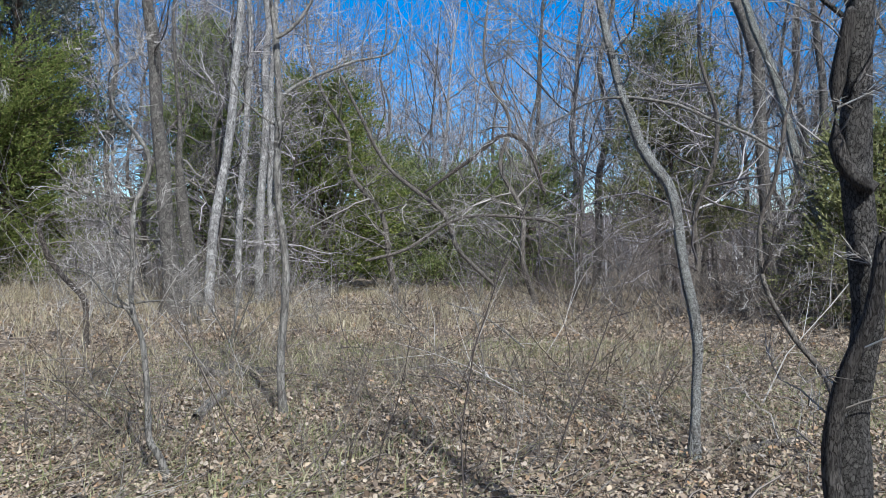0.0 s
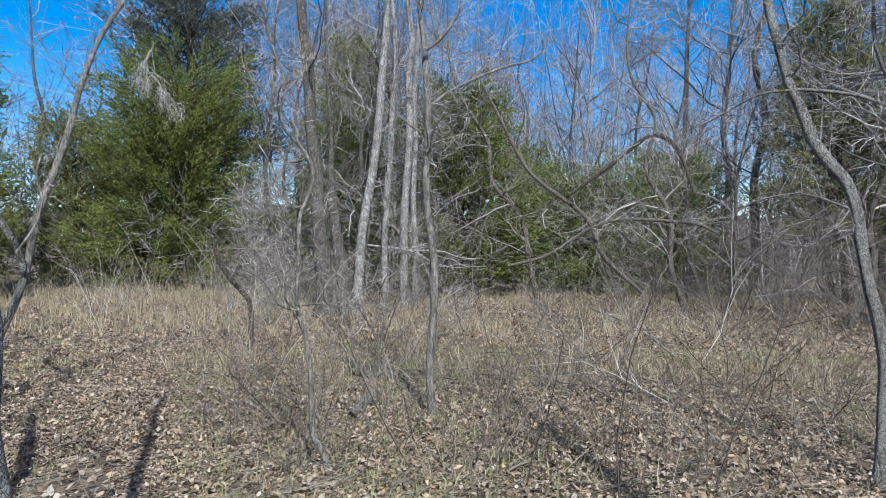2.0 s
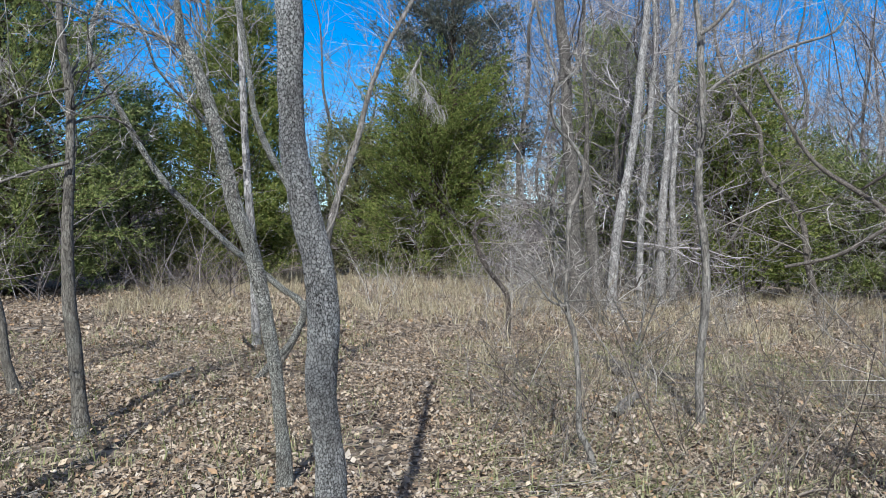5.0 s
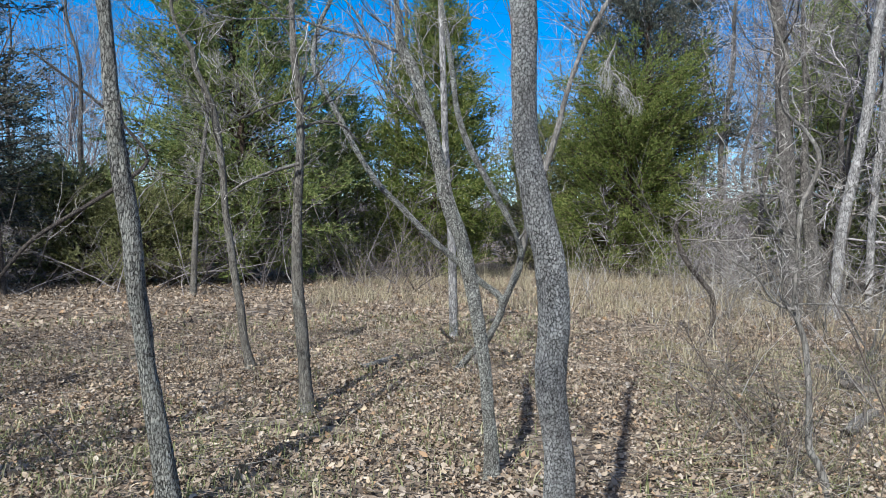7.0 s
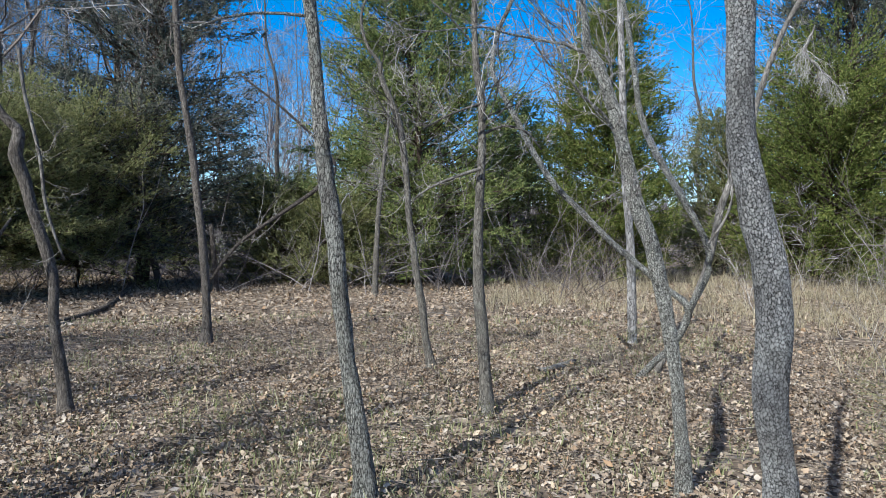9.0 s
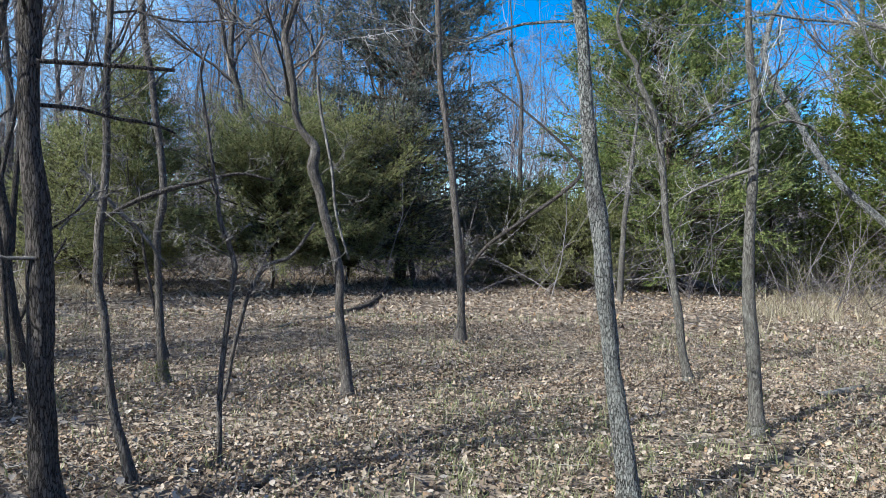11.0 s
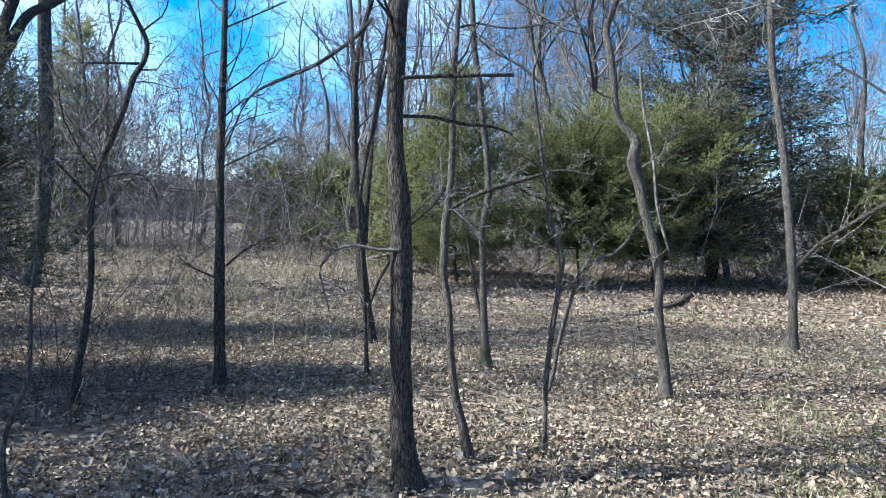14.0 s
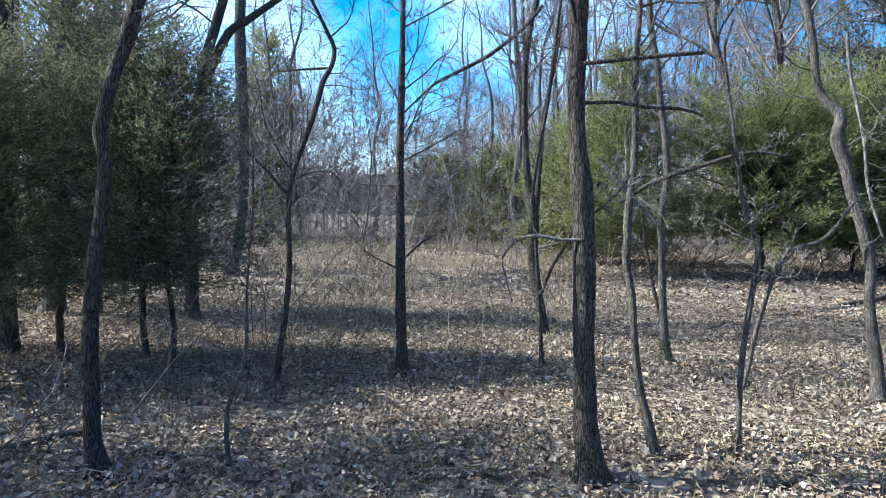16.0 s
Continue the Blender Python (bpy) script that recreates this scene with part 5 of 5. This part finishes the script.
# trees behind the camera, known by the shadows they throw
bare_tree("bare crooked tree behind the viewpoint", (0.7, -4.9), 30.0, [(0.0, 0.0, 0.08), (0.05, 1.0, 0.072), (-0.06, 2.2, 0.066), (0.04, 3.4, 0.06)], "smooth", rise=4.5, seed=74, count=12, length=2.0)
bare_tree("bare grey tree behind the viewpoint", (-0.6, -5.6), 30.0, [(0.0, 0.0, 0.1), (-0.05, 1.4, 0.09), (0.06, 2.8, 0.08), (0.0, 4.2, 0.07)], "smooth", rise=5.0, seed=75, count=16, length=2.2)
bare_tree("bare slim tree behind the viewpoint", (4.05, -3.2), 30.0, [(0.0, 0.0, 0.06), (0.08, 1.2, 0.055), (0.0, 2.6, 0.05)], "smooth", rise=4.0, seed=72, count=10, length=1.8)
bare_tree("bare dark tree behind the viewpoint", (1.2, -7.5), 30.0, [(0.0, 0.0, 0.09), (-0.08, 1.6, 0.08), (0.05, 3.4, 0.07)], "dark", rise=5.0, seed=73, count=14, length=2.4)
behind = [woods_tree("bare grey tree behind the viewpoint", 11 + i, 0.1, 22, 3.4, 5, 150 + i, TWIG_FAR, "grey") for i in range(2)]
scattered(behind, arc(20, 168, 312, 11, 30, 15), 16)
far_woods("leafless woods behind the viewpoint", 26, 165, 315, 24, 60, 13, 319)


# ---- brush ----
def brush(name, label, n, yaw0, yaw1, d0, d1, tall, mat, seed, sub=4, lean=0.35, thick=0.0035, edge=None):
    """A thicket of thin stems with side twigs."""
    r = np.random.default_rng(seed)
    p = np.array(arc(n, yaw0, yaw1, d0, d1, seed))
    clump = r.integers(0, n, n)
    near = r.random(n) < 0.55
    p[near, :2] = p[clump[near], :2] + r.normal(0, 0.16, (near.sum(), 2))
    s = np.column_stack([p[:, 0], p[:, 1], height_at(p[:, 0], p[:, 1]) - 0.03])
    L = tall * r.gamma(4, 0.25, n)
    w = np.column_stack([r.normal(0, lean, (n, 2)), np.ones(n)])
    B = limbs(s, w, L, 5, 0.14, -0.02, r)
    R = (thick * (0.6 + 0.5 * L / tall))[:, None] * np.linspace(1, 0.35, 5)
    made = [tubes(B, R, 3)]
    if sub:
        s, w, pr, f = offshoots(B, R, sub, 0.25, r.uniform(0.4, 1.0, (n * sub, 1)), r)
        C = limbs(s, w, np.repeat(L, sub) * r.uniform(0.15, 0.5, len(s)), 3, 0.2, 0.04, r)
        made.append(tubes(C, np.maximum(pr[:, None] * 0.65, 0.0015) * np.linspace(1, 0.4, 3), 3))
    v, q = joined(made)
    return tagged(new(name, mesh_of(name, v, q, mat)), label, "brush", kind="stuff")


brush("underbrush", "dense thicket of thin leafless red-brown stems", 400, -36, 26, 6.5, 18, 0.6, BRUSH, 301, 6, 0.6, 0.0048)
brush("underbrush", "loose low briars and red-brown stems on the leaves", 340, -30, 26, 4.6, 8, 0.42, BRUSH, 311, 5, 0.7, 0.003)
brush("underbrush", "dark dead stems standing near the logs", 190, -14, 26, 4.6, 8.5, 0.5, TWIG_DARK, 320, 5, 0.5, 0.0034)
brush("underbrush", "thin dark dead stems among the brush", 170, -36, 26, 6.0, 17, 0.7, TWIG_DARK, 318, 8, 0.7, 0.0045)
brush("underbrush", "tangle of thin pale bare shoots and briars", 140, -32, 28, 6.0, 18, 0.9, TWIG_PALE, 302, 9, 0.8, 0.0042)
brush("underbrush", "high dim thicket of leafless stems before the woods", 430, -44, -9, 12, 22, 2.4, TWIG_DARK, 303, 11, 0.9, 0.008)
brush("underbrush", "high thicket of leafless stems beneath the far trees", 240, 6, 26, 18, 30, 1.6, TWIG_DIM, 304, 8, 0.45, 0.009)
brush("underbrush", "sparse short dead stems standing in the leaves", 260, 24, 70, 4.5, 12, 0.36, BRUSH, 305, 3, 0.4, 0.0028)
brush("underbrush", "thin pale shrubs round a dry clearing", 170, 16, 36, 12, 25, 1.2, TWIG_PALE, 306, 7, 0.45, 0.0055)
brush("underbrush", "thin dead stems in the shaded path", 300, 104, 134, 6, 20, 0.7, BRUSH, 307, 6, 0.4, 0.0035)
brush("underbrush", "dim brush under the far trees", 950, 98, 154, 18, 42, 2.3, TWIG_DIM, 308, 8, 0.9, 0.010)
brush("underbrush", "dead leafless brush under the cedars", 900, 46, 106, 17.5, 29, 2.0, TWIG_DIM, 309, 7, 0.8, 0.010)
brush("underbrush", "thin bare seedlings scattered on the leaves", 120, 60, 125, 4, 11, 0.4, TWIG_DARK, 310, 3, 0.35, 0.0028)
brush("underbrush", "low tangle of dead grey briars over the leaves", 80, -32, 27, 3.6, 9, 0.5, TWIG_MID, 321, 8, 0.9, 0.0028)
brush("underbrush", "arching dark briars near the viewpoint", 24, -32, 27, 3.4, 8, 0.6, TWIG_DARK, 322, 8, 0.8, 0.003)
brush("underbrush", "dim dead twigs round the shaded cedars", 110, 124, 150, 4.6, 8, 1.0, TWIG_DARK, 324, 7, 0.6, 0.0035)
brush("dry_weeds", "tall thin dry weed stalks in the clearing", 480, 16, 52, 10, 27, 0.85, BRUSH, 325, 4, 0.3, 0.0035)
brush("dry_weeds", "pale dry weed stalks in the clearing", 480, 16, 54, 10, 27, 0.75, GRASS, 319, 3, 0.25, 0.003)


far_woods("leafless woods behind a thicket, grey and purple with twigs", 200, -50, 34, 33, 54, 20, 314)
far_woods("leafless woods beyond the cedars, grey with twigs", 150, 30, 108, 34, 58, 18, 315, TWIG_DIM)
far_woods("leafless woods at the end of the path", 130, 104, 170, 34, 66, 14, 316, TWIG_DIM)
far_woods("leafless young woods closing the path", 75, 103, 138, 22, 38, 7.0, 323, TWIG_DIM)
far_woods("low leafless growth under the woods", 420, -50, 168, 26, 50, 5, 317)


def far_ridge():
    """The woods' far edge, too far to pick trees apart: a ragged dim band round the place."""
    r = np.random.default_rng(318)
    n = 1400
    a = np.radians(np.linspace(-180, 180, n))
    d = 130 + 6 * np.sin(a * 9)
    top = np.array([7.5 + 3.0 * noise.noise(Vector((p * 9, 0, 0))) + 1.2 * noise.noise(Vector((p * 60, 2, 0))) for p in a]) + r.uniform(0, 1.2, n)
    x, y = -np.sin(a) * d, np.cos(a) * d
    v = np.concatenate([np.column_stack([x, y, np.full(n, -1.0)]), np.column_stack([x, y, top])])
    k = np.arange(n - 1)
    return tagged(new("backdrop", mesh_of("backdrop", v, [np.stack([k, k + 1, n + k + 1, n + k], 1)], RIDGE, False)), "dim brown-grey edge of the distant woods", "woods", kind="structure")


far_ridge()


def grass(name, label, tufts, yaw0, yaw1, d0, d1, tall, mat, seed, blades=16):
    r = np.random.default_rng(seed)
    p = np.array(arc(tufts * 2, yaw0, yaw1, d0, d1, seed))
    keep = np.array([noise.noise(Vector((x * 0.35, y * 0.35, seed))) + r.normal(0, 0.25) > 0.02 for x, y, _ in p])
    p = p[keep][:tufts]
    tufts = len(p)
    n = tufts * blades
    s = np.repeat(p[:, :2], blades, 0) + r.normal(0, 0.06, (n, 2))
    s = np.column_stack([s, height_at(s[:, 0], s[:, 1]) - 0.01])
    L = tall * r.gamma(5, 0.2, n)
    way = unit(np.column_stack([r.normal(0, 0.3, (n, 2)), np.ones(n)]))
    wide = unit(np.column_stack([r.normal(0, 1, (n, 2)), np.zeros(n)])) * (0.0035 + 0.0025 * r.random(n))[:, None]
    mid = s + way * (L * 0.55)[:, None]
    tip = mid + unit(way + np.column_stack([r.normal(0, 0.45, (n, 2)), -0.2 * np.ones(n)])) * (L * 0.45)[:, None]
    v = np.stack([s - wide, s + wide, mid + wide * 0.8, mid - wide * 0.8, tip], 1).reshape(-1, 3)
    k = np.arange(n)[:, None] * 5
    return tagged(new(name, mesh_of(name, v, [k + np.array([0, 1, 2, 3]), k + np.array([3, 2, 4])], mat, False)), label, "grass", kind="stuff")


grass("dry_grass", "tall dry straw-coloured grass in the clearing", 1000, 18, 56, 13, 29, 0.3, GRASS, 401, 12)
grass("dry_grass", "thin dry grass among the brush", 900, -20, 30, 8, 24, 0.3, GRASS, 402, 12)
grass("dry_grass", "thin dry grass along the far path", 650, 106, 132, 11, 30, 0.24, GRASS, 403)
grass("green_grass", "short tufts of faded green grass between the leaves", 2600, 34, 128, 3.4, 13, 0.08, GREEN_GRASS, 404, 8)

grass("green_grass", "thin faded grass among the twigs and leaves", 1300, -36, 30, 3.4, 11, 0.10, GREEN_GRASS, 405, 8)
grass("green_grass", "low patches of faded green grass in the sun", 190, 52, 80, 3.4, 8, 0.09, GREEN_GRASS, 406, 14)


# ---- fallen leaves ----
def leaf_shape(n, r, size0, size1):
    """Vertices (n, 8, 3) of curled, folded leaves lying round the origin."""
    L = size0 + (size1 - size0) * r.beta(1.3, 2.2, n)
    W = L * r.uniform(0.22, 0.42, n)
    curl, fold, twist = r.normal(0.15, 0.4, n), r.uniform(-0.4, 0.8, n), r.normal(0, 0.35, n)
    u = np.array([-0.5, -0.15, -0.15, -0.15, 0.22, 0.22, 0.22, 0.5])
    w = np.array([0, -0.9, 0, 0.9, -1.0, 0, 1.0, 0])
    x = u[None] * L[:, None] + r.normal(0, 0.06, (n, 8)) * L[:, None]
    y = w[None] * W[:, None] * r.uniform(0.65, 1.2, (n, 8))
    z = curl[:, None] * L[:, None] * (u[None] ** 2 * 2) + np.abs(w)[None] * (fold * W)[:, None] + (u * w)[None] * (twist * L)[:, None]
    return np.stack([x, y, z], -1)


LEAF_FACES = (np.array([[0, 2, 1], [0, 3, 2], [4, 5, 7], [5, 6, 7]]), np.array([[1, 2, 5, 4], [2, 3, 6, 5]]))


ROUND = np.array([[6, i, (i + 1) % 6] for i in range(6)])


def round_litter(n, yaw0, yaw1, d0, d1, seed, size0, size1, high=0.055, tilt=0.36):
    """Oval crumpled leaves, seven points each, for the middle ground."""
    r = np.random.default_rng(seed)
    p = np.array(arc(int(n * 1.3), yaw0, yaw1, d0, d1, seed))
    p = p[[noise.noise(Vector((x * 1.1, y * 1.1, 3.0))) + r.normal(0, 0.3) > -0.2 for x, y, _ in p]][:n]
    n = len(p)
    L = size0 + (size1 - size0) * r.beta(1.2, 2.4, n)
    W = L * r.uniform(0.24, 0.46, n)
    t = np.arange(6) / 6 * 2 * np.pi
    rim = r.uniform(0.75, 1.1, (n, 6))
    x = np.concatenate([np.cos(t) * rim * 0.5, r.normal(0, 0.08, (n, 1))], 1) * L[:, None]
    y = np.concatenate([np.sin(t) * rim, r.normal(0, 0.1, (n, 1))], 1) * W[:, None]
    k = r.normal(0, 1, (n, 3)) * np.array([0.35, 0.6, 0.5]) + np.array([0.1, 0.25, 0])
    z = (k[:, :1] * (x / L[:, None]) ** 2 * 2 + k[:, 1:2] * (y / W[:, None]) ** 2 * 0.4 + k[:, 2:] * x * y / (L * W)[:, None] * 0.5) * L[:, None] + r.normal(0, 0.05, (n, 7)) * L[:, None]
    a, b, c = r.uniform(0, 6.283, (n, 1)), r.normal(0, tilt, (n, 1)), r.normal(0, tilt, (n, 1))
    y, z = y * np.cos(b) - z * np.sin(b), y * np.sin(b) + z * np.cos(b)
    x, z = x * np.cos(c) - z * np.sin(c), x * np.sin(c) + z * np.cos(c)
    x, y = x * np.cos(a) - y * np.sin(a), x * np.sin(a) + y * np.cos(a)
    h = (height_at(p[:, 0], p[:, 1]) + r.uniform(0.0, high, n) + 0.012)[:, None]
    v = np.stack([x + p[:, :1], y + p[:, 1:2], z + h], -1).reshape(-1, 3)
    return v, (np.arange(n)[:, None, None] * 7 + ROUND).reshape(-1, 3)


FIVE = (np.array([[0, 4, 1], [0, 2, 4], [1, 4, 3], [4, 2, 3]]),)


def litter(n, yaw0, yaw1, d0, d1, seed, size0=0.03, size1=0.095, high=0.055, tilt=0.36):
    """Vertices of small folded leaves, five to each, strewn over a stretch of ground."""
    r = np.random.default_rng(seed)
    p = np.array(arc(int(n * 1.3), yaw0, yaw1, d0, d1, seed))
    p = p[[noise.noise(Vector((x * 1.1, y * 1.1, 3.0))) + r.normal(0, 0.3) > -0.2 for x, y, _ in p]][:n]
    n = len(p)
    L = size0 + (size1 - size0) * r.beta(1.4, 2.0, n)
    W = L * r.uniform(0.2, 0.42, n)
    curl, fold = r.normal(0.1, 0.3, n) * L, r.uniform(-0.35, 0.7, n) * W
    u, w = np.array([-0.5, 0.0, 0.0, 0.5, 0.0]), np.array([0, -1.0, 1.0, 0, 0])
    x = (u + r.normal(0, 0.1, (n, 5))) * L[:, None]
    y = w * W[:, None] * r.uniform(0.6, 1.2, (n, 5)) + r.normal(0, 0.04, (n, 5)) * L[:, None]
    z = np.abs(u) * 2 * curl[:, None] + np.abs(w) * fold[:, None]
    a, b, c = r.uniform(0, 6.283, n), r.normal(0, tilt, n), r.normal(0, tilt, n)
    ca, sa = np.cos(a), np.sin(a)
    y, z = y * np.cos(b)[:, None] - z * np.sin(b)[:, None], y * np.sin(b)[:, None] + z * np.cos(b)[:, None]
    x, z = x * np.cos(c)[:, None] - z * np.sin(c)[:, None], x * np.sin(c)[:, None] + z * np.cos(c)[:, None]
    x, y = x * ca[:, None] - y * sa[:, None], x * sa[:, None] + y * ca[:, None]
    h = height_at(p[:, 0], p[:, 1]) + r.uniform(0.0, high, n) + 0.012
    return np.stack([x + p[:, :1], y + p[:, 1:2], z + h[:, None]], -1).reshape(-1, 3)


def litter_object(name, label, sets, mat=LEAF):
    v = np.concatenate(sets)
    k = np.arange(len(v) // 5)[:, None, None] * 5
    return tagged(new(name, mesh_of(name, v, [(k + f).reshape(-1, f.shape[1]) for f in FIVE], mat, False)), label, "leaves", kind="stuff")


def lobed_litter(n, yaw0, yaw1, d0, d1, seed, size0, size1, high=0.06, tilt=0.36):
    """Larger leaves with wavy edges, nine points each, for the ground close by."""
    r = np.random.default_rng(seed)
    p = np.array(arc(n, yaw0, yaw1, d0, d1, seed))
    L = size0 + (size1 - size0) * r.beta(1.2, 2.2, n)
    W = L * r.uniform(0.2, 0.36, n)
    t = np.arange(8) / 8 * 2 * np.pi
    wave = np.array([1.0, 0.78, 1.0, 0.72, 0.9, 0.72, 1.0, 0.78]) * r.uniform(0.8, 1.15, (n, 8))
    x = np.concatenate([np.cos(t) * wave * 0.5, np.zeros((n, 1))], 1) * L[:, None]
    y = np.concatenate([np.sin(t) * wave, np.zeros((n, 1))], 1) * W[:, None]
    curl, fold, twist = r.normal(1.2, 3.2, n), r.uniform(-4.0, 11.0, n), r.normal(0, 6, n)
    z = (curl[:, None] * x ** 2 + fold[:, None] * y ** 2 + twist[:, None] * x * y) / 0.09 * 0.18 + r.normal(0, 0.03, (n, 9)) * L[:, None]
    a, b, c = r.uniform(0, 6.283, (n, 1)), r.normal(0, tilt, (n, 1)), r.normal(0, tilt, (n, 1))
    y, z = y * np.cos(b) - z * np.sin(b), y * np.sin(b) + z * np.cos(b)
    x, z = x * np.cos(c) - z * np.sin(c), x * np.sin(c) + z * np.cos(c)
    x, y = x * np.cos(a) - y * np.sin(a), x * np.sin(a) + y * np.cos(a)
    h = (height_at(p[:, 0], p[:, 1]) + r.uniform(0.005, high, n) + 0.012)[:, None]
    v = np.stack([x + p[:, :1], y + p[:, 1:2], z + h], -1).reshape(-1, 3)
    k = np.arange(n)[:, None, None] * 9
    f = np.array([[8, i, (i + 1) % 8] for i in range(8)])
    return v, (k + f).reshape(-1, 3)


litter_object("leaf_litter", "dark rotting leaf litter under the newer leaves", [litter(30000, -38, 152, 3.0, 6.5, 501, 0.02, 0.06, 0.03), litter(46000, -38, 152, 6.5, 12, 502, 0.03, 0.07, 0.035)], LEAF_OLD)
near_litter = litter_object("leaf_litter", "thick litter of curled tan and brown fallen leaves", [litter(16000, -38, 152, 3.0, 6.5, 508, 0.022, 0.055, 0.05, 0.5), litter(64000, -38, 152, 6.5, 12, 509, 0.026, 0.066, 0.05, 0.5)])
v, f = round_litter(76000, -38, 152, 3.0, 8.5, 505, 0.016, 0.052, 0.055, 0.55)
tagged(new("leaf_litter", mesh_of("leaf_litter", v, [f], LEAF, True)), "crumpled oval tan leaves lying over one another", "leaves", kind="stuff")
v, f = lobed_litter(10000, -38, 152, 3.0, 8.0, 504, 0.045, 0.095, 0.06, 0.42)
tagged(new("leaf_litter", mesh_of("leaf_litter", v, [f], LEAF, True)), "larger curled oak leaves strewn over the litter", "leaves", kind="stuff")
v, f = round_litter(18000, -180, 180, 0.05, 3.05, 506, 0.02, 0.06)
tagged(new("leaf_litter", mesh_of("leaf_litter", v, [f], LEAF, True)), "crumpled tan leaves round the viewpoint", "leaves", kind="stuff")
litter_object("leaf_litter", "litter of fallen leaves behind the viewpoint", [litter(36000, 152, 322, 3.0, 12, 507, 0.03, 0.085)])
litter_object("leaf_litter", "thinning litter of fallen leaves towards the trees", [litter(46000, -40, 155, 11, 25, 503, 0.06, 0.135, 0.05, 0.5)])
litter_object("leaf_litter", "dull old leaf litter towards the trees", [litter(26000, -40, 155, 11, 25, 510, 0.06, 0.12, 0.03)], LEAF_OLD)


def debris(name, label, n, yaw0, yaw1, d0, d1, long0, long1, thick, mat, seed, bend=0.12):
    """Thin sticks and stalks lying on the leaves."""
    r = np.random.default_rng(seed)
    p = np.array(arc(n, yaw0, yaw1, d0, d1, seed))
    s = np.column_stack([p[:, 0], p[:, 1], height_at(p[:, 0], p[:, 1]) + r.uniform(0.035, 0.06, n)])
    a = r.uniform(0, 6.283, n)
    P = limbs(s, np.column_stack([np.cos(a), np.sin(a), r.normal(0.03, 0.1, n)]), r.uniform(long0, long1, n), 4, bend, -0.01, r)
    P[:, :, 2] = np.maximum(P[:, :, 2], s[:, None, 2] - 0.02)
    v, q = tubes(P, (thick * r.uniform(0.5, 1.3, n))[:, None] * np.linspace(1, 0.5, 4), 3)
    return tagged(new(name, mesh_of(name, v, [q], mat)), label, "twigs", kind="stuff")


debris("fallen_twigs", "small broken twigs lying on the leaves", 2600, -38, 152, 3.2, 12, 0.12, 0.6, 0.004, TWIG_DARK, 511)
debris("fallen_twigs", "pale broken sticks lying on the leaves", 240, -38, 152, 3.4, 14, 0.15, 0.6, 0.0045, TWIG_MID, 512)
debris("fallen_twigs", "grey dead twigs criss-crossed on the leaves", 1300, -36, 28, 3.2, 10, 0.1, 0.45, 0.0038, TWIG_MID, 514, 0.3)
debris("fallen_twigs", "dark rotten sticks on the leaves", 110, -36, 28, 3.6, 10, 0.2, 0.8, 0.012, TWIG_DARK, 515, 0.25)
debris("dry_stalks", "grey-green and tan stalks matted over the leaves", 4500, -36, 29, 3.2, 10.5, 0.1, 0.4, 0.0021, GREEN_GRASS, 516, 0.3)
debris("dry_stalks", "flattened dry grass stalks on the leaves", 9000, -38, 152, 3.0, 11, 0.06, 0.22, 0.0016, GRASS, 513, 0.25)


# single leaves on top of the litter where the camera passes nearest
r = np.random.default_rng(77)
shapes = [mesh_of("leaf", v, LEAF_FACES, LEAF_ONE, False) for v in leaf_shape(12, r, 0.045, 0.085)]
for i, (x, y, s) in enumerate(arc(300, -34, 148, 3.2, 6.0, 78)):
    leaf = part("leaf", shapes[i % 12], near_litter)
    leaf.matrix_world = pose(x, y, float(height_at(x, y)) + 0.045, r.normal(0, 14), r.normal(0, 14), r.uniform(0, 360))
